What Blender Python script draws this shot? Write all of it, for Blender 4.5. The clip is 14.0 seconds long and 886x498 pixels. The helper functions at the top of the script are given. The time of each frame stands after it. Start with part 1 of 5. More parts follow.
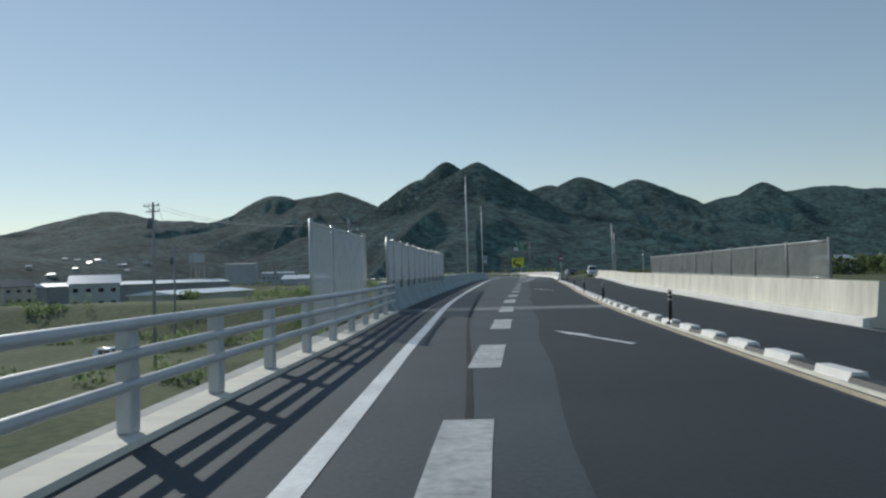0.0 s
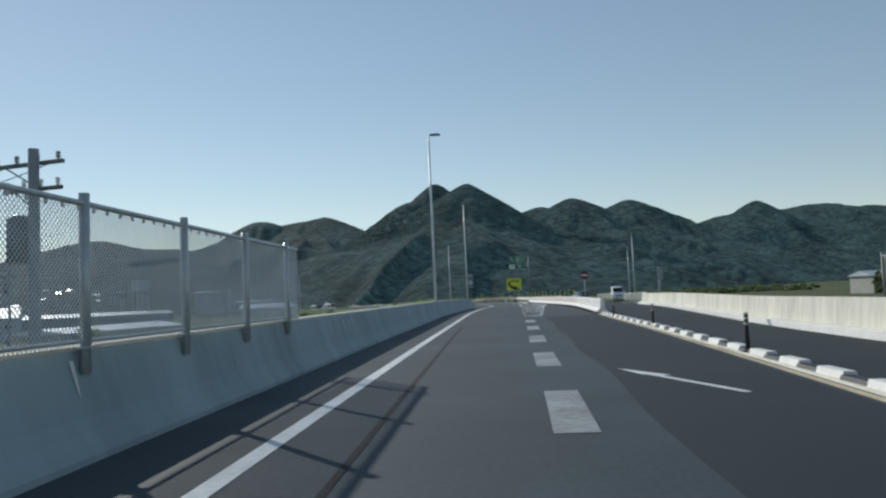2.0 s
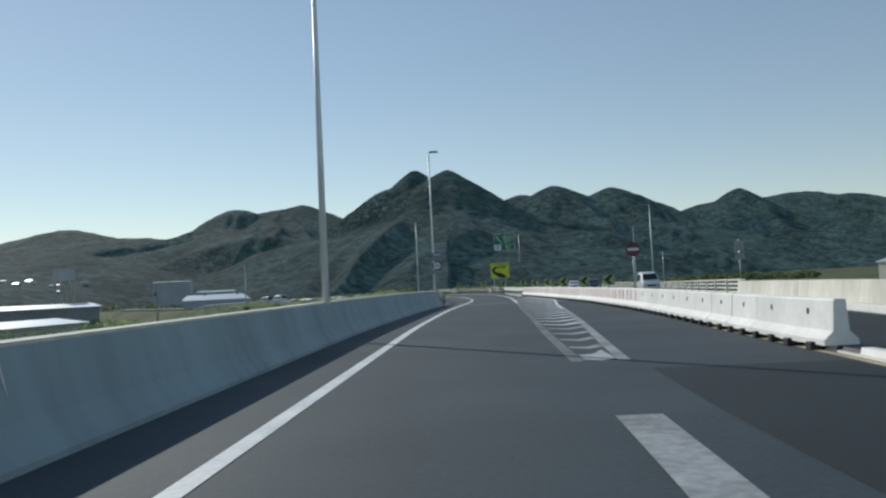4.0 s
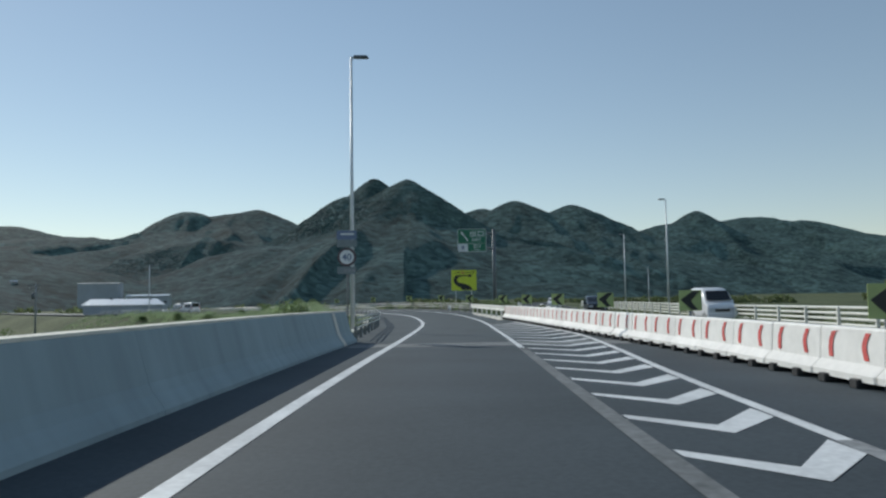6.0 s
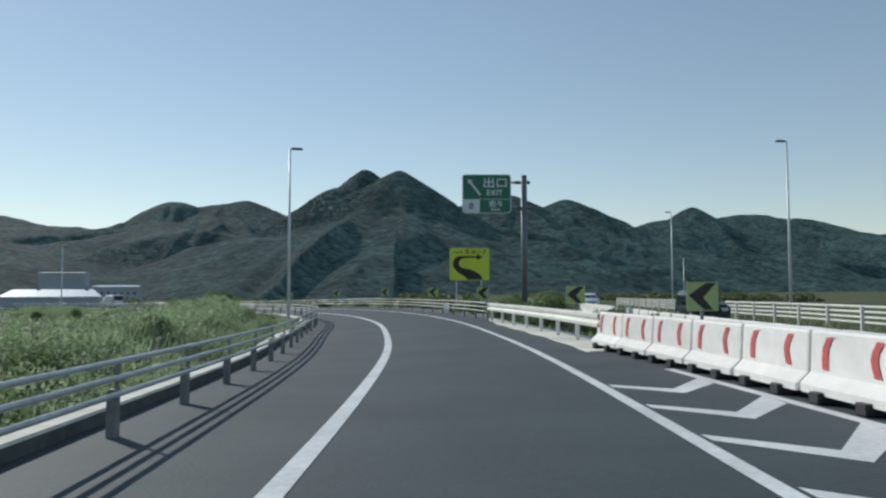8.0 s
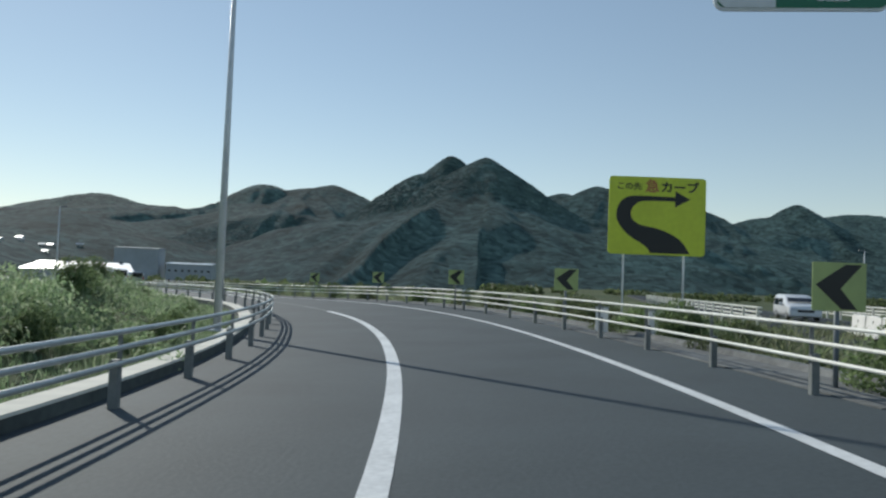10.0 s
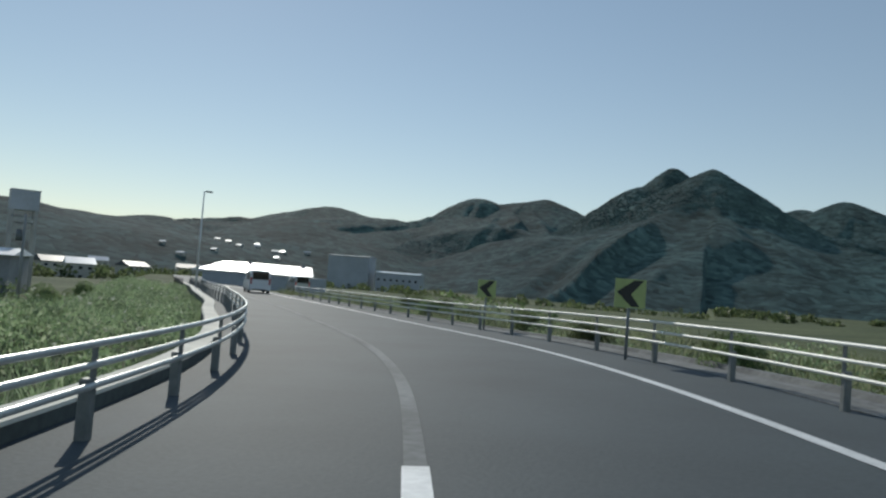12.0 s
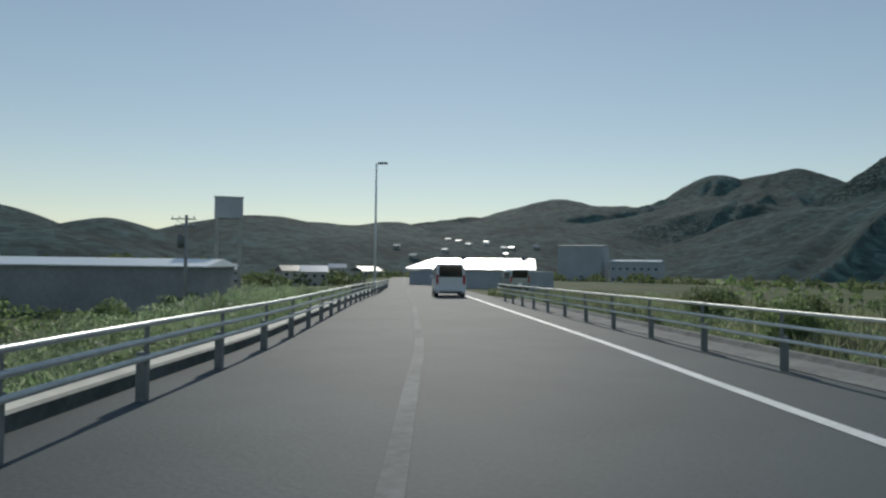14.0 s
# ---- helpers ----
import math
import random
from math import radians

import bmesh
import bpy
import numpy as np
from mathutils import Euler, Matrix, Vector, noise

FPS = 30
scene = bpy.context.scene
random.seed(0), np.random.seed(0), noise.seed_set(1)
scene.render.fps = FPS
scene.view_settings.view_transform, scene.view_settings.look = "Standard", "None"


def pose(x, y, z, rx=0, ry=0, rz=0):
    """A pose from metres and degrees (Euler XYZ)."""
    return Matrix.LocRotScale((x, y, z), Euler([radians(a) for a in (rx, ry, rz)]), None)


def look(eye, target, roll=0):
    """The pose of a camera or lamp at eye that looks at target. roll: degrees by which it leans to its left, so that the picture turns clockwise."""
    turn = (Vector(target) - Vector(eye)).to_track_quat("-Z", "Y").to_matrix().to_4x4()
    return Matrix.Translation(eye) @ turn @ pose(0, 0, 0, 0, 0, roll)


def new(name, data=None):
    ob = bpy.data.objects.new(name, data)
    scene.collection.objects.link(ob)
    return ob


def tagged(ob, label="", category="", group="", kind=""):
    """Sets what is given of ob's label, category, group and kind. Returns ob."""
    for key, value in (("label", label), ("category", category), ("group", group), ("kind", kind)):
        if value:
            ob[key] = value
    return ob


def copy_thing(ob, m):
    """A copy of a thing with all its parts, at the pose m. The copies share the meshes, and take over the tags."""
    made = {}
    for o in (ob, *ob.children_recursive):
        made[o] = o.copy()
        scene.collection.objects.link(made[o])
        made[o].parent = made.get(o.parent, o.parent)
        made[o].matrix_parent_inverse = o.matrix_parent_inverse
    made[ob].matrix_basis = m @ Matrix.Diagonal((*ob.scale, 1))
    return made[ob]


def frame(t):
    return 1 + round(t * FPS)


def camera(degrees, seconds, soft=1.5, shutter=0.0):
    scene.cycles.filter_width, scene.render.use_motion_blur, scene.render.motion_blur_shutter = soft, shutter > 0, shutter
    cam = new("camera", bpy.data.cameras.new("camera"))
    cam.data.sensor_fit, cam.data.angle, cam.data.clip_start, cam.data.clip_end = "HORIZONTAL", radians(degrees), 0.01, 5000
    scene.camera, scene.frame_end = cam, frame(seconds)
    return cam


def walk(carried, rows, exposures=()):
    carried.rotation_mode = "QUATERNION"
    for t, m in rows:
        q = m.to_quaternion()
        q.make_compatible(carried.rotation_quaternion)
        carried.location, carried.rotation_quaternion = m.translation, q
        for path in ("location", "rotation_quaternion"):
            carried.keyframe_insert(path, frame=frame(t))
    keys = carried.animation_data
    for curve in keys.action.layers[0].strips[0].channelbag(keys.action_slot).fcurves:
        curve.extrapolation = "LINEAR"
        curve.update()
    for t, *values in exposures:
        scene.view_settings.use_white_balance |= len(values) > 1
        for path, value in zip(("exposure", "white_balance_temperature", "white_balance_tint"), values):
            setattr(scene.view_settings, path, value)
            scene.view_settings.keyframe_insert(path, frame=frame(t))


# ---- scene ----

# ---------------------------------------------------------------- camera
cam = camera(62.9, 14.0, soft=2.4, shutter=0.0)
PATH = [
    # seconds, x, y, z, yaw, pitch, roll
    (0, -0.795, -7.250, 1.290, 3.05, 1.75, 1.60),
    (0.5, -0.466, 1.999, 1.300, 4.12, 4.28, 1.00),
    (1, -0.295, 10.544, 1.310, 3.98, 5.22, 1.12),
    (1.5, -0.118, 18.207, 1.317, 3.14, 4.71, 1.89),
    (2, 0.140, 26.148, 1.321, 2.43, 3.69, 2.56),
    (4.5, 1.293, 60.035, 1.307, 0.30, 2.74, 2.35),
    (5, 1.546, 66.520, 1.304, -0.66, 3.13, 1.84),
    (5.5, 1.744, 73.036, 1.295, -1.68, 3.42, 1.22),
    (6, 1.990, 79.589, 1.287, -2.44, 3.66, 0.76),
    (6.5, 2.319, 86.214, 1.284, -2.98, 3.85, 0.47),
    (7, 2.630, 92.849, 1.268, -3.38, 3.92, 0.24),
    (9.5, 3.227, 125.878, 0.934, 0.63, 1.99, -1.29),
    (10, 2.807, 132.312, 0.915, 3.41, 2.36, -2.23),
    (10.5, 2.211, 138.587, 0.888, 6.96, 2.85, -2.89),
    (11, 1.293, 144.608, 0.859, 10.98, 3.12, -3.81),
    (11.5, 0.074, 150.305, 0.826, 15.26, 2.95, -4.22),
    (12, -1.452, 155.646, 0.791, 20.01, 2.64, -4.46),
    (12.5, -3.288, 160.631, 0.740, 24.58, 2.25, -4.17),
    (13, -5.420, 165.330, 0.673, 29.48, 1.87, -3.42),
    (13.5, -7.940, 169.697, 0.603, 34.17, 1.46, -2.39),
    (14, -10.831, 173.719, 0.530, 38.19, 1.27, -0.77),
]
EXPOSURE = [(0.0, 0.02, 6800, 6), (0.5, -0.03, 6780, 6), (1.0, -0.14, 6730, 6), (1.5, 0.05, 6800, 6), (2.2, 0.12, 6800, 6), (7.0, 0.16, 6760, 6), (9.5, 0.22, 6830, 6), (11.0, 0.08, 6850, 6), (12.5, -0.05, 6920, 6), (14.0, -0.13, 7050, 6)]
walk(cam, [(t, pose(x, y, z, 90 + p, r, w)) for t, x, y, z, w, p, r in PATH], EXPOSURE)

# ---------------------------------------------------------------- sky and sun
SUN_AZ, SUN_EL = radians(39), radians(29)      # to the left of straight ahead, above the horizon
world = bpy.data.worlds.new("world")
scene.world = world
world.use_nodes = True
wn, wl = world.node_tree.nodes, world.node_tree.links
sky = wn.new("ShaderNodeTexSky")
sky.sky_type = "NISHITA"
sky.sun_disc = False
sky.sun_elevation, sky.sun_rotation = SUN_EL, -SUN_AZ
sky.altitude, sky.air_density, sky.dust_density, sky.ozone_density = 50, 1.0, 0.03, 2.2
wn["Background"].inputs["Strength"].default_value = 0.15
haze = wn.new("ShaderNodeGamma")                # humid summer air evens out the sky
haze.inputs["Gamma"].default_value = 0.74
wl.new(sky.outputs["Color"], haze.inputs["Color"])
tone = wn.new("ShaderNodeHueSaturation")
tone.inputs["Saturation"].default_value = 1.04
wl.new(haze.outputs["Color"], tone.inputs["Color"])
cool = wn.new("ShaderNodeMix")
cool.data_type, cool.blend_type = "RGBA", "MULTIPLY"
cool.inputs[0].default_value = 1.0
cool.inputs[7].default_value = (1.01, 1.0, 1.0, 1)
wl.new(tone.outputs["Color"], cool.inputs[6])
wl.new(cool.outputs[2], wn["Background"].inputs["Color"])
sun_light = bpy.data.lights.new("sun", "SUN")
sun_light.energy, sun_light.angle, sun_light.color = 2.6, radians(0.6), (1.0, 0.985, 0.96)
to_sun = Vector((-math.sin(SUN_AZ) * math.cos(SUN_EL), math.cos(SUN_AZ) * math.cos(SUN_EL), math.sin(SUN_EL)))
sun = new("sun", sun_light)
sun.matrix_world = look(to_sun * 60 + Vector((0, 80, 0)), (0, 80, 0))


# ---------------------------------------------------------------- materials
def surface(name, base, rough=0.7, metal=0.0, var=0.25, coarse=0.3, fine=6.0, bump=0.15, grain=0.01, tint=None, spec=0.5, rand=0.0, stretch=(1, 1, 1)):
    """A plain surface with variation at two scales, in metres, and fine relief; rand varies it from piece to piece."""
    m = bpy.data.materials.new(name)
    m.use_nodes = True
    n, l = m.node_tree.nodes, m.node_tree.links
    b = n["Principled BSDF"]
    geo = n.new("ShaderNodeNewGeometry")
    mp = n.new("ShaderNodeMapping")
    mp.inputs["Scale"].default_value = stretch
    l.new(geo.outputs["Position"], mp.inputs["Vector"])

    def tex(scale, detail):
        t = n.new("ShaderNodeTexNoise")
        t.inputs["Scale"].default_value, t.inputs["Detail"].default_value = scale, detail
        l.new(mp.outputs["Vector"], t.inputs["Vector"])
        return t.outputs["Fac"]
    big, small = tex(coarse, 3), tex(fine, 4)
    mixf = n.new("ShaderNodeMix")
    mixf.inputs["Factor"].default_value = 0.45
    l.new(big, mixf.inputs["A"])
    l.new(small, mixf.inputs["B"])
    ramp = n.new("ShaderNodeValToRGB")
    other = tint or base
    ramp.color_ramp.elements[0].position, ramp.color_ramp.elements[1].position = 0.32, 0.68
    ramp.color_ramp.elements[0].color = (*[c * (1 - var) for c in base], 1)
    ramp.color_ramp.elements[1].color = (*[min(1, c * (1 + var)) for c in other], 1)
    l.new(mixf.outputs["Result"], ramp.inputs["Fac"])
    col = ramp.outputs["Color"]
    if rand:
        info = n.new("ShaderNodeObjectInfo")
        hsv = n.new("ShaderNodeHueSaturation")
        mr = n.new("ShaderNodeMapRange")
        mr.inputs["To Min"].default_value, mr.inputs["To Max"].default_value = 1 - rand, 1 + rand
        l.new(info.outputs["Random"], mr.inputs["Value"])
        l.new(mr.outputs["Result"], hsv.inputs["Value"])
        l.new(col, hsv.inputs["Color"])
        col = hsv.outputs["Color"]
    l.new(col, b.inputs["Base Color"])
    b.inputs["Roughness"].default_value, b.inputs["Metallic"].default_value = rough, metal
    b.inputs["Specular IOR Level"].default_value = spec
    if bump:
        bp = n.new("ShaderNodeBump")
        bp.inputs["Strength"].default_value, bp.inputs["Distance"].default_value = bump, grain
        l.new(small, bp.inputs["Height"])
        l.new(bp.outputs["Normal"], b.inputs["Normal"])
    return m


ASPHALT = surface("asphalt", (0.045, 0.059, 0.068), 0.78, var=0.22, coarse=0.35, fine=18, bump=0.32, grain=0.01, tint=(0.054, 0.069, 0.079), spec=0.35)
ASPHALT_OLD = surface("asphalt_old", (0.067, 0.083, 0.09), 0.79, var=0.2, coarse=0.5, fine=22, bump=0.4, grain=0.01, spec=0.32)
ASPHALT_NEW = surface("asphalt_new", (0.029, 0.037, 0.042), 0.8, var=0.22, coarse=0.3, fine=18, bump=0.3, grain=0.01, spec=0.3)
TAR = surface("tar", (0.03, 0.03, 0.032), 0.95, var=0.25, coarse=2, fine=30, spec=0.1)
PAINT = surface("road_paint", (0.72, 0.73, 0.72), 0.6, var=0.22, coarse=1.2, fine=14, bump=0.3, grain=0.006)
PAINT_OLD = surface("road_paint_old", (0.19, 0.2, 0.2), 0.8, var=0.4, coarse=0.7, fine=8, bump=0.3, grain=0.006, spec=0.2)
PAINT_WORN = surface("road_paint_worn", (0.3, 0.31, 0.31), 0.7, var=0.5, coarse=0.9, fine=9, bump=0.3, grain=0.006)
CONCRETE = surface("concrete", (0.36, 0.37, 0.35), 0.85, var=0.24, coarse=0.5, fine=5, bump=0.25, grain=0.01, tint=(0.4, 0.4, 0.37))
# streaks are water stains; the bluish tint is shade and haze put into the base
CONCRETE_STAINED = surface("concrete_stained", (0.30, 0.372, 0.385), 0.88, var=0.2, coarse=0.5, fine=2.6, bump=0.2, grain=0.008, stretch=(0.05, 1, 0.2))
LIME_STREAK = surface("lime_streak", (0.66, 0.67, 0.64), 0.9, var=0.2, coarse=3, fine=14)
SEAM = surface("seam_asphalt", (0.04, 0.041, 0.042), 0.9, var=0.3, coarse=1.5, fine=20, spec=0.2)
PAINT_DASH = surface("dash_paint", (0.44, 0.45, 0.44), 0.65, var=0.4, coarse=1.4, fine=11, bump=0.3, grain=0.006)
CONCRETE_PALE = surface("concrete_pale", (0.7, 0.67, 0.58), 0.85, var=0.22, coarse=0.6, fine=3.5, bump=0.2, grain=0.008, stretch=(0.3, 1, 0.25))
# kerb face turned from the sun: its shade is in this dark base
KERB_DARK = surface("shaded_kerb", (0.1, 0.115, 0.11), 0.92, var=0.4, coarse=0.8, fine=7, bump=0.3, grain=0.01)
# mottled concrete, base lowered to hold the shade behind the right rail
GUTTER = surface("gutter_concrete", (0.16, 0.165, 0.16), 0.9, var=0.5, coarse=0.9, fine=7, bump=0.3, grain=0.01)
JOINT = surface("joint_concrete", (0.2, 0.21, 0.21), 0.8, var=0.2, coarse=1, fine=9, bump=0.3)
WHITE_BARRIER = surface("white_barrier", (0.82, 0.8, 0.76), 0.6, var=0.1, coarse=1.2, fine=6, bump=0.1, rand=0.05)
RED = surface("red_arrow", (0.62, 0.09, 0.08), 0.5, var=0.2, coarse=3, fine=14)
RUBBER = surface("rubber", (0.025, 0.025, 0.026), 0.6, var=0.3, coarse=3, fine=20)
YELLOW_LINE = surface("orange_paint", (0.58, 0.47, 0.3), 0.65, var=0.35, coarse=1, fine=10)
GALV = surface("galvanised_steel", (0.46, 0.48, 0.49), 0.42, metal=0.75, var=0.18, coarse=1.5, fine=12, bump=0.06)
RAIL = surface("painted_rail", (0.78, 0.77, 0.7), 0.42, metal=0.0, var=0.14, coarse=1.2, fine=9, bump=0.05)
RAIL_GREY = surface("weathered_rail", (0.47, 0.49, 0.48), 0.32, metal=0.3, var=0.2, coarse=1.2, fine=9, bump=0.05)
POLE_GREY = surface("grey_pole", (0.5, 0.52, 0.53), 0.5, metal=0.2, var=0.12, coarse=1.5, fine=9, bump=0.05)
LAMP_GREY = surface("lamp_pole", (0.74, 0.76, 0.77), 0.45, metal=0.15, var=0.1, coarse=1.5, fine=9, bump=0.04)
DARK_POLE = surface("dark_pole", (0.16, 0.18, 0.19), 0.5, metal=0.2, var=0.15, coarse=1.5, fine=9, bump=0.05)
GRASS_GROUND = surface("grass_ground", (0.085, 0.125, 0.065), 0.95, var=0.4, coarse=0.05, fine=1.2, bump=0.6, grain=0.08, tint=(0.12, 0.13, 0.07), spec=0.1)


def leafy(m):
    """Crowns scatter light upwards whatever the slope under them."""
    n, l = m.node_tree.nodes, m.node_tree.links
    bsdf = n["Principled BSDF"]
    bsdf.inputs["Diffuse Roughness"].default_value = 1.0
    normal = bsdf.inputs["Normal"].links[0].from_socket if bsdf.inputs["Normal"].links else n["Geometry"].outputs["Normal"]
    mul, add = n.new("ShaderNodeVectorMath"), n.new("ShaderNodeVectorMath")
    mul.operation, add.operation = "SCALE", "ADD"
    mul.inputs["Scale"].default_value = 0.6
    add.inputs[1].default_value = (0, 0, 0.6)
    unit_length = n.new("ShaderNodeVectorMath")
    unit_length.operation = "NORMALIZE"
    l.new(normal, mul.inputs[0])
    l.new(mul.outputs[0], add.inputs[0])
    l.new(add.outputs[0], unit_length.inputs[0])
    l.new(unit_length.outputs[0], bsdf.inputs["Normal"])
    return m


def forest(name, a, b):
    """Distant broadleaf forest: crowns as cells with their own tone and relief."""
    m = surface(name, a, 0.95, var=0.5, coarse=0.014, fine=0.06, bump=0, tint=b, spec=0.05)
    n, l = m.node_tree.nodes, m.node_tree.links
    bsdf, geo = n["Principled BSDF"], n["Geometry"]
    vor = n.new("ShaderNodeTexVoronoi")
    vor.inputs["Scale"].default_value = 0.15
    l.new(geo.outputs["Position"], vor.inputs["Vector"])
    hsv = n.new("ShaderNodeHueSaturation")
    sep = n.new("ShaderNodeSeparateColor")
    mr = n.new("ShaderNodeMapRange")
    mr.inputs["To Min"].default_value, mr.inputs["To Max"].default_value = 0.6, 1.4
    l.new(vor.outputs["Color"], sep.inputs["Color"])
    l.new(sep.outputs["Red"], mr.inputs["Value"])
    l.new(mr.outputs["Result"], hsv.inputs["Value"])
    l.new(bsdf.inputs["Base Color"].links[0].from_socket, hsv.inputs["Color"])
    l.new(hsv.outputs["Color"], bsdf.inputs["Base Color"])
    bp = n.new("ShaderNodeBump")
    bp.invert = True
    bp.inputs["Strength"].default_value, bp.inputs["Distance"].default_value = 0.5, 3.0
    l.new(vor.outputs["Distance"], bp.inputs["Height"])
    l.new(bp.outputs["Normal"], bsdf.inputs["Normal"])
    return leafy(m)


# the bluish cast of the forest stands in for haze over the distance
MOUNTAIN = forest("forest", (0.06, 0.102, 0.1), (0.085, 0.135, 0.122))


# ---------------------------------------------------------------- helpers
def part(name, mesh, material, parent, label=""):
    """Links one mesh (or bmesh) as one object under a thing or a part."""
    if isinstance(mesh, bmesh.types.BMesh):
        me = bpy.data.meshes.new(name)
        mesh.to_mesh(me)
        mesh.free()
        mesh = me
    if material and not mesh.materials:
        mesh.materials.append(material)
    ob = new(name, mesh)
    ob.parent = parent
    if label:
        ob["label"] = label
    return ob


def thing(name, x=0.0, y=0.0, z=0.0, turn=0.0, label="", category="", group="", kind=""):
    ob = new(name)
    ob.empty_display_size = 0.2
    ob.matrix_world = pose(x, y, z, 0, 0, turn)
    return tagged(ob, label, category, group, kind)


def from_lists(name, verts, faces, smooth=False):
    me = bpy.data.meshes.new(name)
    me.from_pydata(verts, [], faces)
    me.update()
    if smooth:
        me.polygons.foreach_set("use_smooth", [True] * len(me.polygons))
    return me


def block(w, d, h, x=0, y=0, z=0, bevel=0.0, bm=None, turn=0.0):
    """A box w by d by h with its base centre at x, y, z, with bevelled edges."""
    own = bmesh.new()
    bmesh.ops.create_cube(own, size=1, matrix=pose(x, y, z + h / 2, 0, 0, turn) @ Matrix.Diagonal((w, d, h, 1)))
    if bevel:
        bmesh.ops.bevel(own, geom=own.edges[:], offset=bevel, segments=1, affect="EDGES")
    return merged(own, bm)


def merged(own, bm):
    if bm is None:
        return own
    me = bpy.data.meshes.new("tmp")
    own.to_mesh(me)
    own.free()
    bm.from_mesh(me)
    bpy.data.meshes.remove(me)
    return bm


def rod(p, q, r, r2=None, sides=10, bm=None, smooth=True):
    """A closed round bar from p to q."""
    own = bmesh.new()
    p, q = Vector(p), Vector(q)
    bmesh.ops.create_cone(own, cap_ends=True, segments=sides, radius1=r, radius2=r if r2 is None else r2, depth=(q - p).length)
    m = Matrix.Translation((p + q) / 2) @ (q - p).to_track_quat("Z", "Y").to_matrix().to_4x4()
    bmesh.ops.transform(own, matrix=m, verts=own.verts[:])
    for f in own.faces:
        f.smooth = smooth and len(f.verts) == 4
    return merged(own, bm)


def tube(points, r, sides=8, smooth=True):
    """A tube along a line of points."""
    pts = [Vector(p) for p in points]
    verts, faces = [], []
    for i, p in enumerate(pts):
        d = (pts[min(i + 1, len(pts) - 1)] - pts[max(i - 1, 0)]).normalized()
        side = d.cross(Vector((0, 0, 1))).normalized() if abs(d.z) < 0.95 else Vector((1, 0, 0))
        up = side.cross(d)
        for k in range(sides):
            a = 2 * math.pi * k / sides
            verts.append(p + side * (r * math.cos(a)) + up * (r * math.sin(a)))
    for i in range(len(pts) - 1):
        for k in range(sides):
            a, b = i * sides + k, i * sides + (k + 1) % sides
            faces.append((a, b, b + sides, a + sides))
    faces.append(tuple(range(sides))[::-1])
    faces.append(tuple(range((len(pts) - 1) * sides, len(pts) * sides)))
    return from_lists("tube", verts, faces, smooth)


# ---------------------------------------------------------------- alignment of the two carriageways
class Line:
    """A smooth line through a few points, measured by the way along it."""

    def __init__(self, pts, start, heights, bank):
        p = np.array(pts, float)
        k = np.r_[0, np.cumsum(np.hypot(*np.diff(p, axis=0).T))]
        tan = np.gradient(p, k, axis=0)
        u = np.arange(0, k[-1], 0.25)
        i = np.clip(np.searchsorted(k, u, side="right") - 1, 0, len(k) - 2)
        h = k[i + 1] - k[i]
        w = (u - k[i]) / h
        h00, h10, h01, h11 = 2 * w**3 - 3 * w**2 + 1, w**3 - 2 * w**2 + w, -2 * w**3 + 3 * w**2, w**3 - w**2
        q = h00[:, None] * p[i] + (h10 * h)[:, None] * tan[i] + h01[:, None] * p[i + 1] + (h11 * h)[:, None] * tan[i + 1]
        self.q = q
        self.s = start + np.r_[0, np.cumsum(np.hypot(*np.diff(q, axis=0).T))]
        self.t = np.gradient(q, self.s, axis=0)
        ks = np.ones(41) / 41
        zz = np.interp(self.s, *zip(*heights))
        self.z = np.convolve(np.pad(zz, 20, mode="edge"), ks, "valid")
        bb = np.interp(self.s, *zip(*bank))
        self.b = np.convolve(np.pad(bb, 20, mode="edge"), ks, "valid")

    def at(self, s, lat=0.0, up=0.0):
        """The point s along, lat to the right and up above the surface."""
        x, y = np.interp(s, self.s, self.q[:, 0]), np.interp(s, self.s, self.q[:, 1])
        tx, ty = np.interp(s, self.s, self.t[:, 0]), np.interp(s, self.s, self.t[:, 1])
        n = math.hypot(tx, ty)
        z, b = np.interp(s, self.s, self.z), np.interp(s, self.s, self.b)
        return Vector((x + lat * ty / n, y - lat * tx / n, z + b * lat + up))

    def turn(self, s):
        """Degrees by which the line runs to the left of straight ahead."""
        return math.degrees(math.atan2(-np.interp(s, self.s, self.t[:, 0]), np.interp(s, self.s, self.t[:, 1])))


def along(knots):
    """An offset that varies smoothly along the way, from (s, value) knots."""
    ks, vs = zip(*knots)

    def value(s):
        return float(np.mean([np.interp(s + d, ks, vs) for d in (-3, -1.5, 0, 1.5, 3)]))
    return value


ROAD = Line([(0.4, -60), (0.2, -25), (0, 0), (-0.2, 13), (0.1, 26), (0.65, 43), (1.3, 60), (2.3, 86), (3.05, 108), (3.23, 126), (2.81, 132.3), (2.2, 138.6), (1.3, 144.6), (0.07, 150.3), (-1.45, 155.7), (-3.3, 160.6), (-5.4, 165.3), (-7.94, 169.7), (-10.8, 173.7), (-17.1, 181.5), (-23.6, 189), (-33.6, 200.4), (-53, 222.5), (-79, 252), (-112, 290)],
            -60.0, [(-60, 0), (80, 0), (94, -0.05), (126, -0.38), (140, -0.42), (150, -0.46), (161, -0.52), (172, -0.64), (182, -0.78), (215, -1.2), (260, -1.9), (340, -2.2)],
            [(-60, 0), (98, 0), (128, 0.05), (166, 0.05), (182, 0.012), (260, 0)])
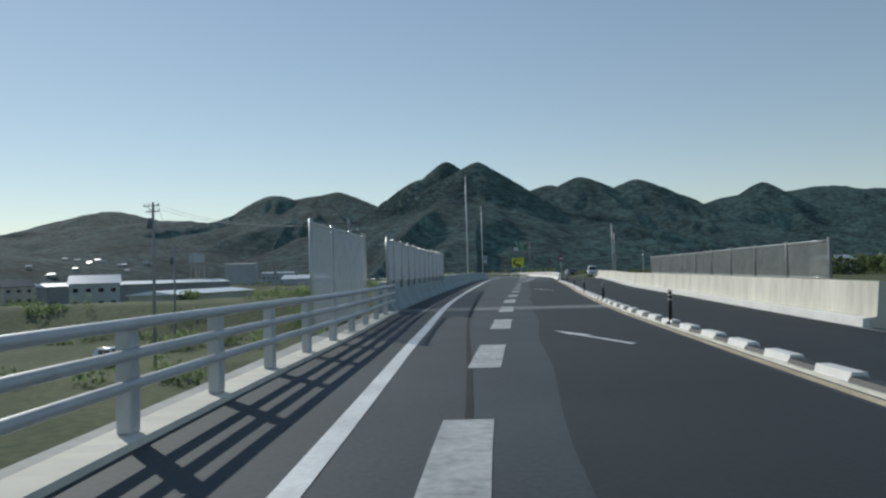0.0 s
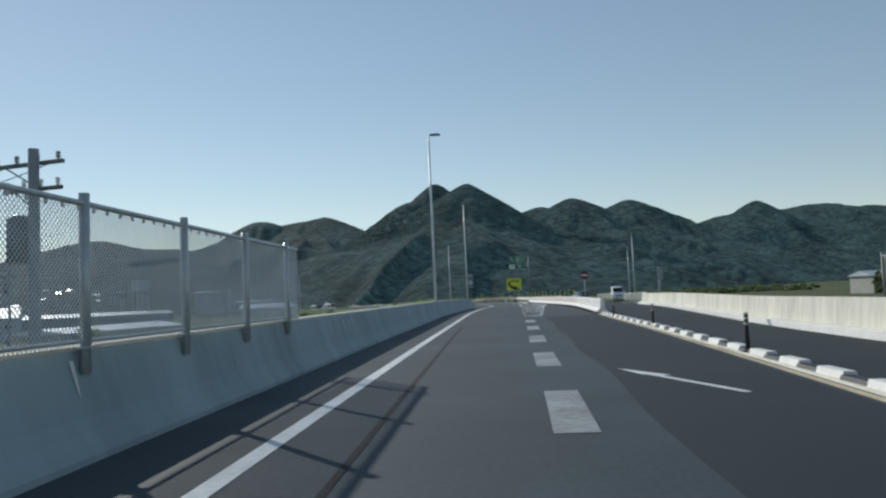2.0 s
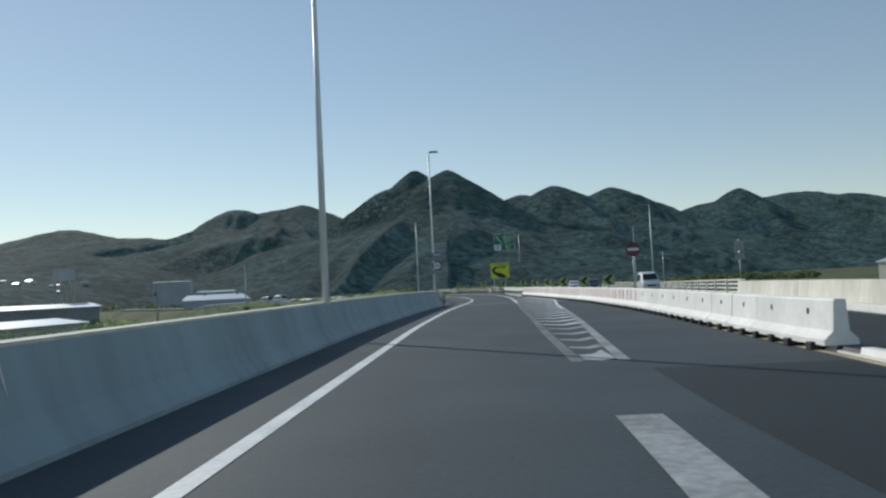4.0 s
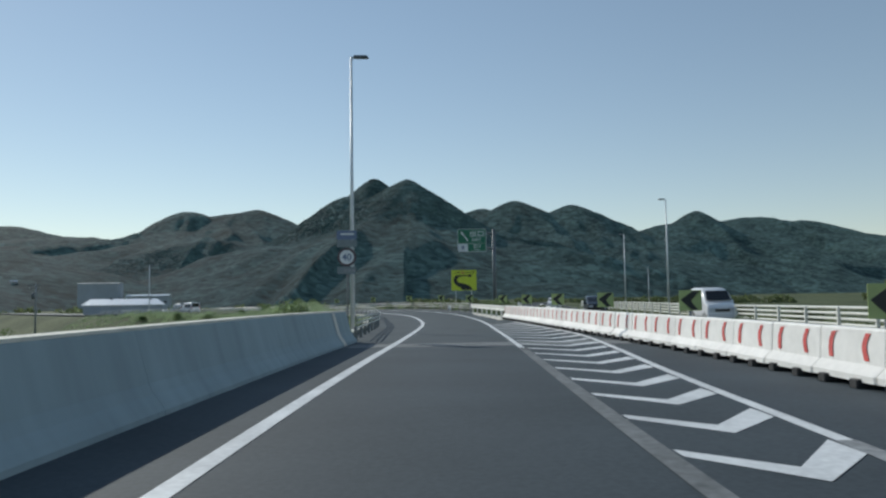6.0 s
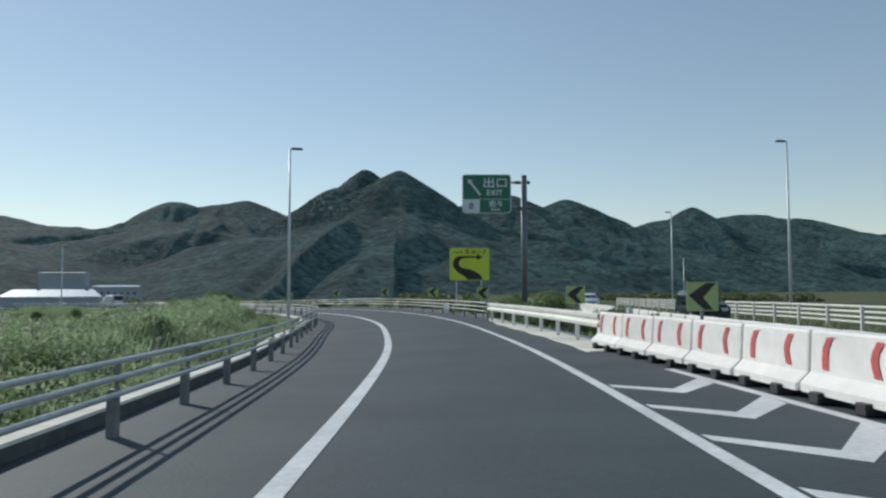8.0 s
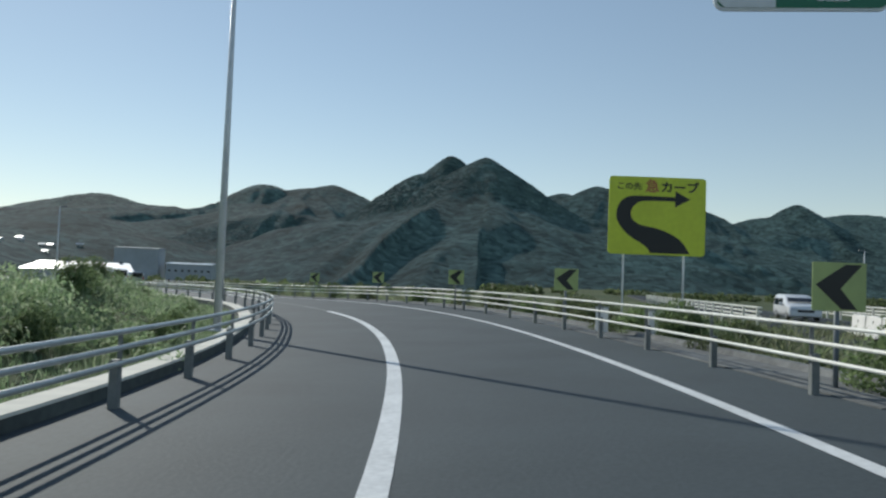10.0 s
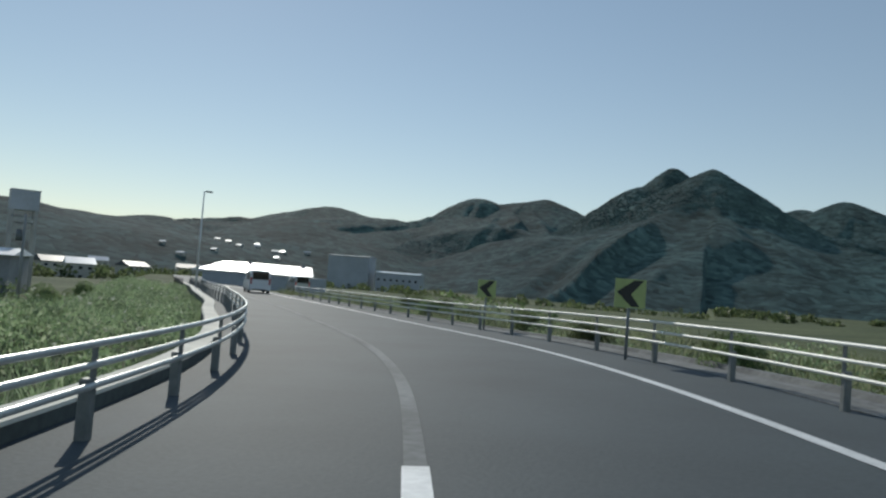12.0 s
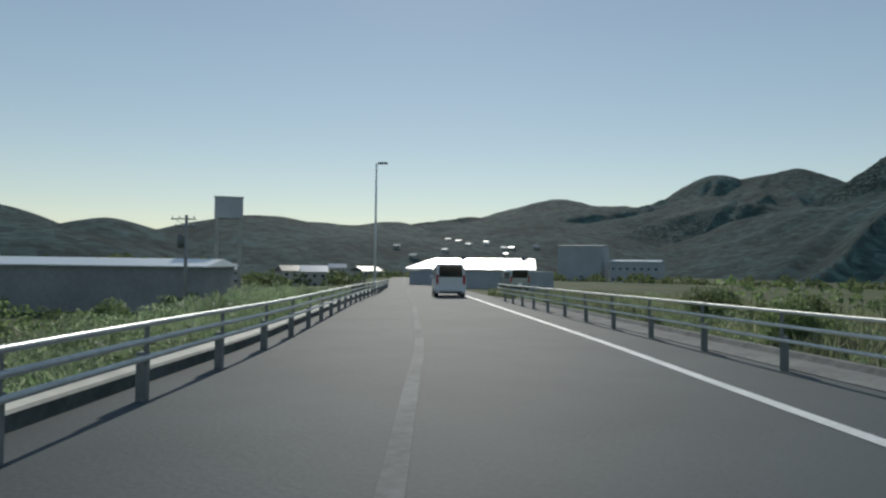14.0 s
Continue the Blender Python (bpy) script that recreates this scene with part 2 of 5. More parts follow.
FAR = Line([(3.2, -60), (4.2, -10), (5.1, 14), (5.75, 24), (6.5, 34), (7.45, 48.7), (8.45, 64), (9.2, 76), (10.2, 90), (12.8, 107), (15.2, 128), (19.0, 160), (24.5, 200), (32, 250), (45, 330)],
           -60.0, [(-60, -0.14), (56, -0.14), (76, -0.02), (84, -0.04), (92, -0.09), (100, -0.17), (110, -0.27), (126, -0.41), (140, -0.44), (200, -0.85), (340, -1.5)], [(-60, -0.07), (56, -0.07), (78, 0), (340, 0)])

LEFT_LINE = along([(-60, -2.15), (4, -2.0), (11, -1.86), (24, -2.1), (76, -2.15), (88, -1.87), (102, -1.35), (112, -0.95), (123, -0.72), (131, -0.45), (139, -0.17), (150, 0.06), (157, 0.02), (162, -0.07), (167, -0.13), (175, -0.27), (182, -0.34), (190, -0.15), (205, -0.1), (340, -0.6)])
RIGHT_LINE = along([(58, 1.35), (72, 1.45), (80, 1.64), (88, 1.76), (97, 2.0), (111, 2.4), (126, 2.72), (136, 3.1), (146, 3.35), (152, 3.52), (162, 3.55), (172, 3.48), (182, 3.2), (188, 3.2), (205, 3.1), (340, 3.1)])
GORE_LINE = along([(58, 1.75), (66, 2.15), (72, 2.6), (78, 2.98), (85, 3.4), (92, 3.75), (98, 4.35), (105, 4.85), (112, 4.35), (120, 3.95)])
KERB = along([(-60, 2.3), (0, 3.0), (8, 3.38), (20, 3.8), (29.4, 4.15), (40, 4.66), (50, 5.05), (61, 5.3), (72, 5.6)])
BARRIER = along([(64, 5.3), (70, 5.5), (80, 5.85), (95, 5.8), (104, 5.3), (123, 4.2)])
BRIDGE_EDGE = along([(-60, -3.7), (1, -3.68), (8, -3.4), (15.5, -3.5)])
WALL = along([(15.5, -3.4), (29, -3.55), (74, -3.68), (84, -3.35), (95, -2.95), (103, -2.7)])
LEFT_RAIL = along([(100, -2.75), (112, -3.05), (125, -3.4), (135, -3.42), (146, -2.7), (158, -2.66), (166, -2.7), (176, -2.9), (183, -2.98), (188, -2.72), (194, -2.65), (205, -2.6), (215, -2.4), (222, -2.1), (250, -2.05), (340, -2.5)])
RIGHT_RAIL = along([(118, 4.2), (135, 4.4), (146, 4.55), (156, 4.78), (165, 4.92), (176, 4.85), (184, 4.58), (190, 4.4), (205, 4.2), (340, 4.5)])


def strip(line, s0, s1, step, profile, close=False, smooth=False):
    """A mesh swept along a line; profile(s) gives (lat, up) points, left to right."""
    verts, faces = [], []
    n = max(2, int(round((s1 - s0) / step)) + 1)
    for i in range(n):
        s = s0 + (s1 - s0) * i / (n - 1)
        pr = profile(s)
        m = len(pr)
        verts += [line.at(s, a, b) for a, b in pr]
    for i in range(n - 1):
        for k in range(m if close else m - 1):
            a, b = i * m + k, i * m + (k + 1) % m
            faces.append((a, b, b + m, a + m))
    if close:
        faces.append(tuple(range(m)))
        faces.append(tuple(range((n - 1) * m, n * m))[::-1])
    return from_lists("strip", verts, faces, smooth)


def marking(name, line, s0, s1, lat, width, material, parent, up=0.006, step=1.0):
    half = width / 2
    f = lat if callable(lat) else (lambda s: lat)
    return part(name, strip(line, s0, s1, step, lambda s: [(f(s) - half, up), (f(s) + half, up)]), material, parent)

# ---------------------------------------------------------------- ground, roads
def near_ground(x, y):
    """Height of the land: level with the roads beside them, lower out in the valley."""
    i = int(np.argmin((ROAD.q[:, 0] - x) ** 2 + (ROAD.q[:, 1] - y) ** 2))
    j = int(np.argmin((FAR.q[:, 0] - x) ** 2 + (FAR.q[:, 1] - y) ** 2))
    d1 = math.hypot(ROAD.q[i, 0] - x, ROAD.q[i, 1] - y)
    d2 = math.hypot(FAR.q[j, 0] - x, FAR.q[j, 1] - y)
    left = (ROAD.t[i, 1] * (x - ROAD.q[i, 0]) - ROAD.t[i, 0] * (y - ROAD.q[i, 1])) < 0
    s = ROAD.s[i]
    level = -7.5
    if left:
        w = float(np.interp(s, [95, 112], [0, 1]))
        edge = 5.0 + 1.0 * w
        foot = float(np.interp(s, [170, 182], [0, 1]))
        reach = 4 + 22 * w - 15 * foot
        t = min(1, max(0, (d1 - edge) / reach))
        hump = w * 1.15 * math.exp(-((d1 - 8.5) / 3.4) ** 2) * float(np.interp(s, [112, 124, 145, 156, 172, 186, 200, 215, 228], [0.4, 0.85, 1, 1.3, 0.75, 0.1, 0.4, 0.6, 0.2]))
        hump *= min(1, max(0, (d1 - 4.9) / 2.5))
        low = level + (4.5 - 2.2 * foot) * w
        z = ROAD.z[i] - ROAD.b[i] * min(d1, 6) - 0.22 - 0.1 * w + hump
        return z + (low - z) * (t * t * (3 - 2 * t))
    d = min(d1 - 5.5, d2 - 4.5)
    z = ROAD.z[i] + ROAD.b[i] * min(d1, 5) if d1 < d2 else FAR.z[j] + FAR.b[j] * min(d2, 5)
    t = min(1, max(0, (d - 3) / 40))
    return z - 0.32 + (-3.2 + 0.32 - z) * (t * t * (3 - 2 * t)) if s > 100 or d1 > d2 else z - 0.32 - 2.0 * t


def axis(a, b, mid0, mid1, fine, coarse):
    out, v = [], mid0
    while v <= mid1:
        out.append(v)
        v += fine
    step, v = fine, mid1
    while v < b:
        step = min(step * 1.35, coarse)
        v += step
        out.append(v)
    step, v = fine, mid0
    while v > a:
        step = min(step * 1.35, coarse)
        v -= step
        out.insert(0, v)
    return out


gx, gy = axis(-3600, 3600, -120, 60, 1.5, 260), axis(-3000, 3700, -20, 300, 2.0, 260)
verts = []
for yy in gy:
    for xx in gx:
        zz = near_ground(xx, yy) if -160 < xx < 120 and -60 < yy < 340 else (-7.5 if xx < 0 else -3.2)
        verts.append((xx, yy, zz + 0.12 * noise.noise((xx * 0.25, yy * 0.25, 0))))
nx = len(gx)
faces = [(j * nx + i, j * nx + i + 1, (j + 1) * nx + i + 1, (j + 1) * nx + i) for j in range(len(gy) - 1) for i in range(nx - 1)]
ground = part("ground", from_lists("ground", verts, faces, True), GRASS_GROUND, None)
tagged(ground, "grassy valley floor with fields falling away from the road", "ground", kind="structure")

road = thing("road", label="dark grey asphalt exit lane curving down to the left", category="road", kind="structure")
part("carriageway", strip(ROAD, -60, 100.2, 1.0, lambda s: [(min(WALL(s) if s < 103 else LEFT_RAIL(s) - 0.6, -2.6), -0.3), (min(WALL(s) - 0.1 if s < 103 else LEFT_RAIL(s) - 0.6, -2.6), 0), (LEFT_LINE(s), 0), (1.0, 0), (KERB(s) + 0.1 if s < 66 else (BARRIER(s) if s < 122 else RIGHT_RAIL(s) + 0.25), 0), (KERB(s) + 0.1 if s < 66 else (BARRIER(s) if s < 122 else RIGHT_RAIL(s) + 0.25), -0.3)]), ASPHALT, road)
part("carriageway", strip(ROAD, 100.2, 338, 1.0, lambda s: [(min(WALL(s) if s < 103 else LEFT_RAIL(s) - 0.6, -2.6), -0.3), (min(WALL(s) - 0.1 if s < 103 else LEFT_RAIL(s) - 0.6, -2.6), 0), (LEFT_LINE(s), 0), (1.0, 0), (KERB(s) + 0.1 if s < 66 else (BARRIER(s) if s < 122 else RIGHT_RAIL(s) + 0.25), 0), (KERB(s) + 0.1 if s < 66 else (BARRIER(s) if s < 122 else RIGHT_RAIL(s) + 0.25), -0.3)]), ASPHALT_OLD, road, "lighter worn asphalt of the ramp")
far_road = thing("opposite_road", label="dark asphalt opposite carriageway beyond the kerb", category="road", kind="structure")
FAR_EDGE = along([(-60, -1.7), (24, -1.8), (64, -1.75), (80, -1.5), (95, -2.3), (104, -3.9), (109, -4.3), (380, -4.3)])
part("carriageway", strip(FAR, -60, 380, 2.0, lambda s: [(FAR_EDGE(s) - 0.1, -0.35), (FAR_EDGE(s), -0.025), (4.2, -0.025), (4.3, -0.35)]), ASPHALT_NEW, far_road)

marking("edge_line", ROAD, -60, 161.4, LEFT_LINE, 0.2, PAINT, road)
marking("edge_line", ROAD, 161.4, 330, LEFT_LINE, 0.17, PAINT_OLD, road)
marking("edge_line", ROAD, 65.1, 98.5, RIGHT_LINE, 0.2, PAINT_OLD, road)
marking("edge_line", ROAD, 98.5, 330, RIGHT_LINE, 0.16, PAINT, road)
marking("gore_line", ROAD, 65.1, 86, GORE_LINE, 0.2, PAINT_WORN, road)
marking("gore_line", ROAD, 86, 118, GORE_LINE, 0.16, PAINT, road)
DASH = along([(-60, -1.6), (-2, -1.05), (4, -0.66), (9.7, -0.14), (16.5, 0.16), (23, 0.33), (29, 0.58), (36, 0.84), (42, 0.95), (60, 1.4)])
for k, s1 in enumerate((-7.15, -0.95, 5.25, 11.45, 17.75, 23.6, 29.6, 35.9, 42.0, 48.2, 54.4, 60.6)):
    marking("dash", ROAD, s1 - 2.9, s1, DASH, 0.44, PAINT_DASH if k < 6 else PAINT_WORN, road)


def slip_arrow(s0, l0, s1, l1):
    """A slim painted arrow that slants towards the inner lane."""
    a, b = ROAD.at(s0, l0, 0.009), ROAD.at(s1, l1, 0.009)
    d = (b - a).normalized()
    n = Vector((d.y, -d.x, 0))
    L = (b - a).length
    outline = [a + n * 0.06, a + d * (L - 1.25) + n * 0.06, a + d * (L - 1.3) + n * 0.2, b, a + d * (L - 1.0) - n * 0.12, a + d * (L - 1.0) - n * 0.05, a - n * 0.06]
    part("arrow", from_lists("arrow", outline, [tuple(range(7))]), PAINT, road)


part("resurfaced_lane", strip(ROAD, -60, 64, 1.0, lambda s: [(DASH(s) + 0.85 + 0.05 * math.sin(s * 0.7), 0.002), (KERB(s) - 0.4, 0.002)]), ASPHALT_NEW, road, "darker fresh asphalt of the inner lane")
slip_arrow(4.85, 1.77, 7.75, 0.8)
slip_arrow(35.2, 3.0, 38.3, 1.95)
marking("yellow_line", ROAD, -60, 71, lambda s: KERB(s) - 0.28, 0.13, YELLOW_LINE, road)
marking("edge_line", FAR, -60, 380, 3.5, 0.15, PAINT_WORN, far_road)


def chevron_stripe(s, d=0.45):
    """One V-shaped stripe of the painted island, pointing up the road."""
    a, b = RIGHT_LINE(s) + 0.13, GORE_LINE(s) - 0.1
    w = b - a
    verts, faces = [], []
    for k in range(9):
        u = k / 8
        ds = -1.25 * min(1, w / 2.2) * (1 - abs(2 * u - 1))
        verts += [ROAD.at(s + ds, a + w * u, 0.006), ROAD.at(s + ds + d * (0.6 + 0.7 * u), a + w * u, 0.006)]
    faces = [(2 * k, 2 * k + 2, 2 * k + 3, 2 * k + 1) for k in range(8)]
    return from_lists("stripe", verts, faces)


part("zebra_tip", chevron_stripe(65.4, 1.1), PAINT_DASH, road)
for k in range(28):
    part("zebra_stripe", chevron_stripe(67.4 + 1.806 * k), PAINT if k > 3 else PAINT_WORN, road)
for s0, w in ((16.9, 1.7), (100.3, 1.5)):
    marking("expansion_joint", ROAD, s0 - w / 2, s0 + w / 2, -0.1 if s0 < 50 else 1.4, 7.0 if s0 < 50 else 8.0, JOINT, road, up=0.004, step=0.5)
    for d in (-0.22, 0.2):
        pts = [ROAD.at(s0 + d + 0.04 * math.sin(9 * k + 30 * d), -3.4 + k * 0.4 + (0 if s0 < 50 else 0.8), 0.008) for k in range(17)]
        vs = []
        for p in pts:
            vs += [p, p + Vector((0, 0.035, 0))]
        part("joint_crack", from_lists("crack", vs, [(2 * i, 2 * i + 2, 2 * i + 3, 2 * i + 1) for i in range(16)]), TAR, road)

for knots, s0, s1, w in (([(-3, -0.95), (15, -0.97), (19, -1.02), (29, -1.18), (60, -1.6)], -3, 56, 0.07),):
    marking("sealed_seam", ROAD, s0, s1, along(knots), w, SEAM, road, up=0.005)

# ---------------------------------------------------------------- left parapet wall
wall = thing("wall_left", label="grey concrete parapet with water stains along the bridge", category="wall", kind="structure")


def parapet(f):
    return lambda s: [(f(s) + 0.03, -0.2), (f(s) + 0.02, 0.06), (f(s) - 0.03, 0.14), (f(s) - 0.11, 0.24), (f(s) - 0.17, 0.36), (f(s) - 0.33, 0.95), (f(s) - 0.36, 0.975), (f(s) - 0.53, 0.975), (f(s) - 0.56, 0.95), (f(s) - 0.56, -1.4)]


s0 = 15.85
while s0 < 103:
    s1 = min(s0 + 10.3, 103.0)
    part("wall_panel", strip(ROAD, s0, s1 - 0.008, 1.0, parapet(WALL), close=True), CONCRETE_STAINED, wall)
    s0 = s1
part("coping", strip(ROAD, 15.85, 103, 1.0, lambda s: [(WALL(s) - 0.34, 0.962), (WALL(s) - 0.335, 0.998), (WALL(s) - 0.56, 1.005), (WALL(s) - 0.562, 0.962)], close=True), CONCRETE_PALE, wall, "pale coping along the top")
part("repair_strip", strip(ROAD, 100.15, 100.62, 0.2, lambda s: [(WALL(s) + 0.034, 0.0), (WALL(s) + 0.032, 0.06), (WALL(s) - 0.018, 0.145), (WALL(s) - 0.098, 0.245), (WALL(s) - 0.158, 0.365), (WALL(s) - 0.318, 0.95)]), CONCRETE_PALE, wall, "pale mortar strip")
for k in range(18):
    s = random.choice((27, 29, 31, 44, 58)) + random.uniform(-1.6, 1.6)
    w, z0, z1 = random.uniform(0.02, 0.05), random.uniform(0.75, 0.93), random.uniform(0.4, 0.65)
    face = lambda z: WALL(s) - 0.17 - 0.16 * (z - 0.36) / 0.59 + 0.008
    vs = [ROAD.at(s - w, face(z0), z0), ROAD.at(s + w, face(z0), z0), ROAD.at(s + w * 0.7, face((z0 + z1) / 2), (z0 + z1) / 2), ROAD.at(s + w * 0.2, face(z1), z1), ROAD.at(s - w * 0.2, face(z1), z1), ROAD.at(s - w * 0.8, face((z0 + z1) / 2), (z0 + z1) / 2)]
    part("lime_streak", from_lists("streak", vs, [tuple(range(6))]), LIME_STREAK, wall)
part("bridge_side", strip(ROAD, -60, 103, 2.0, lambda s: [(-3.0, -0.06), (-4.35, -0.06), (-4.4, -1.6), (-3.0, -2.2)]), CONCRETE, wall)
part("bridge_kerb", strip(ROAD, -60, 15.85, 1.0, lambda s: [(BRIDGE_EDGE(s) + 0.2, -0.2), (BRIDGE_EDGE(s) + 0.18, 0.06), (BRIDGE_EDGE(s) - 0.2, 0.06), (BRIDGE_EDGE(s) - 0.22, -0.3)], close=True), CONCRETE_PALE, wall)


WALL_RISE = along([(52, 1.36), (80, 1.0)])


def wall_right_profile(s):
    g = WALL_RISE(s)
    return [(4.05, -0.2), (4.05, 0.16 * g), (4.22, 0.2 * g), (4.3, 0.86 * g), (4.5, 0.86 * g), (4.55, -1.2)]


right_wall = thing("wall_right", label="pale sunlit concrete parapet with a white kerb at its foot", category="wall", kind="structure")
s0 = 12.0
while s0 < 87:
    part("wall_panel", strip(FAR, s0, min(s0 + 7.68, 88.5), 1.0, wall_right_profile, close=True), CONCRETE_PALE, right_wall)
    s0 += 7.7


part("painted_kerb", strip(FAR, 12.0, 88.5, 1.0, lambda s: [(3.85, -0.1), (3.87, 0.14 * WALL_RISE(s)), (4.04, 0.17 * WALL_RISE(s)), (4.04, -0.1)], close=True), WHITE_BARRIER, right_wall, "white-painted kerb")


# ---------------------------------------------------------------- mountains
TWIN_PEAKS = [
    # x, y, summit, slope, roundness
    (-55, 1215, 189, 0.96, 10), (-3, 1154, 179, 0.64, 6), (-96, 1187, 154, 0.68, 9), (-133, 1196, 132, 0.54, 5),
]
LEFT_RANGE = [
    (-323, 1612, 190, 0.40, 8), (-453, 1576, 182, 0.69, 43), (-375, 1653, 184, 0.30, 51), (-514, 1584, 156, 0.50, 22),
    (-1351, 2576, 254, 0.34, 98), (-1323, 2604, 250, 0.51, 53), (-816, 1826, 151, 0.17, 120), (-444, 1594, 137, 0.20, 100),
]
RIGHT_RANGE = [
    (240, 1740, 219, 0.48, 21), (172, 1819, 213, 0.47, 24), (373, 1733, 210, 0.51, 21), (409, 1717, 189, 0.47, 21), (667, 1737, 194, 0.64, 10),
    (619, 1761, 164, 0.40, 60), (1075, 2325, 237, 0.36, 146), (1187, 2215, 217, 0.36, 31), (1242, 2138, 180, 0.23, 58), (1650, 2100, 190, 0.3, 150),
]
VALLEY_SIDE = [
    (-543, 591, 45, 0.26, 56), (-587, 689, 54, 0.20, 80), (-576, 787, 56, 0.25, 40), (-499, 914, 61, 0.21, 39), (-555, 450, 43, 0.38, 18),
    (-479, 355, 30, 0.25, 30), (-576, 631, 52, 0.24, 52), (-585, 802, 60, 0.33, 26), (-614, 965, 58, 0.16, 90), (-900, 250, 90, 0.25, 120),
]
BEHIND = [(-900, -1500, 150, 0.25, 150), (700, -1600, 160, 0.25, 150), (1700, -200, 170, 0.25, 150), (-1900, -700, 150, 0.25, 150), (1500, 900, 130, 0.25, 120)]


def smooth_noise(x, y, seed):
    """Gradient-free lattice noise between -1 and 1, for whole arrays."""
    lattice = np.random.default_rng(seed).uniform(-1, 1, (64, 64))
    i, j = np.floor(x).astype(int), np.floor(y).astype(int)
    u, v = x - i, y - j
    u, v = u * u * (3 - 2 * u), v * v * (3 - 2 * v)
    i, j, i1, j1 = i % 64, j % 64, (i + 1) % 64, (j + 1) % 64
    return (lattice[i, j] * (1 - u) + lattice[i1, j] * u) * (1 - v) + (lattice[i, j1] * (1 - u) + lattice[i1, j1] * u) * v


def mountain_mesh():
    """Summits with straight flanks, spurs and gullies running down from each of them."""
    az = np.concatenate([np.arange(-180, -80, 2.0), np.arange(-80, 50, 0.2), np.arange(50, 180, 2.0)])
    rr = np.concatenate([np.arange(400, 1000, 12), np.arange(1000, 1900, 10), np.arange(1900, 3500, 40)])
    a, r = np.meshgrid(np.radians(az), rr)
    x, y = r * np.sin(a), r * np.cos(a) + 60
    z = np.full(x.shape, -14.0)
    for k, (hx, hy, hz, slope, soft) in enumerate(TWIN_PEAKS + LEFT_RANGE + RIGHT_RANGE + VALLEY_SIDE + BEHIND):
        d = np.hypot(x - hx, y - hy)
        bend = smooth_noise(x / 190, y / 190, 5) * 0.5
        turn = np.arctan2(x - hx, y - hy) + bend * np.clip(d / 150, 0, 1)
        spur = 1 - 2 * np.abs(smooth_noise(turn * 2.6 + 20, d / 900 + 3 * k, 30 + k)) ** 0.8
        fold = 1 - 2 * np.abs(smooth_noise(turn * 6.5 + 30, d / 420 + 5 * k, 60 + k))
        deep = np.clip((d - 25) / 300, 0, 1) * (1.0 if hz > 100 else 0.15)
        drop = slope * (np.sqrt(d * d + soft * soft) - soft)
        drop = np.where(drop > 0.45 * hz, 0.45 * hz + (drop - 0.45 * hz) * (max(0.3, 0.4 * slope) / slope), drop)
        z = np.maximum(z, hz - (3.0 if hz > 100 else 6.5) - drop + deep * (13 * (spur - 0.55) + 4 * (fold - 0.4)))
    flank = np.clip((z + 5) / 40, 0, 1) * np.clip((205 - z) / 110, 0.08, 1) * np.clip((r - 500) / 500, 0.15, 1)
    z = z + flank * (12 * smooth_noise(x / 115, y / 115, 11) + 2.5 * smooth_noise(x / 48, y / 48, 12))
    z = np.minimum(z, -14 + np.clip(r - 425, 0, None) * 0.45)
    cover = np.clip((z + 8) / 20, 0, 1) * np.clip((r - 300) / 900, 0, 1)
    z = z + cover * (1.8 * smooth_noise(x / 30, y / 30, 7))
    global SLOPE
    SLOPE = (x, y, z, np.broadcast_to(a, x.shape), r)
    idx = np.arange(x.size).reshape(x.shape)
    f = np.stack([idx[:-1], np.roll(idx[:-1], -1, 1), np.roll(idx[1:], -1, 1), idx[1:]], -1).reshape(-1, 4)
    return from_lists("mountains", np.stack([x, y, z], -1).reshape(-1, 3).tolist(), f.tolist(), True)


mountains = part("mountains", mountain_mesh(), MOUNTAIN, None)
tagged(mountains, "hazy forested mountain range with twin peaks behind the valley", "mountain", kind="structure")


def hillside_spots(count):
    """Places for houses on the lower slope across the valley."""
    gen = np.random.default_rng(4)
    x, y, z, a, r = (v.ravel() for v in SLOPE)
    ok = np.flatnonzero((a > radians(-36)) & (a < radians(-27)) & (r > 620) & (r < 1050) & (z > 4) & (z < 24))
    found = []
    for i in gen.permutation(ok):
        if all(math.hypot(x[i] - p[0], y[i] - p[1]) > 15 for p in found):
            found.append((float(x[i]), float(y[i]), float(z[i])))
        if len(found) == count:
            break
    return found


HILLSIDE = hillside_spots(12)
# crowns share the slopes' bluish haze tint in their base colour
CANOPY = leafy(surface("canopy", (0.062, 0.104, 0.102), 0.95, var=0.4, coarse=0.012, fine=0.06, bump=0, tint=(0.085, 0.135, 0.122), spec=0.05))


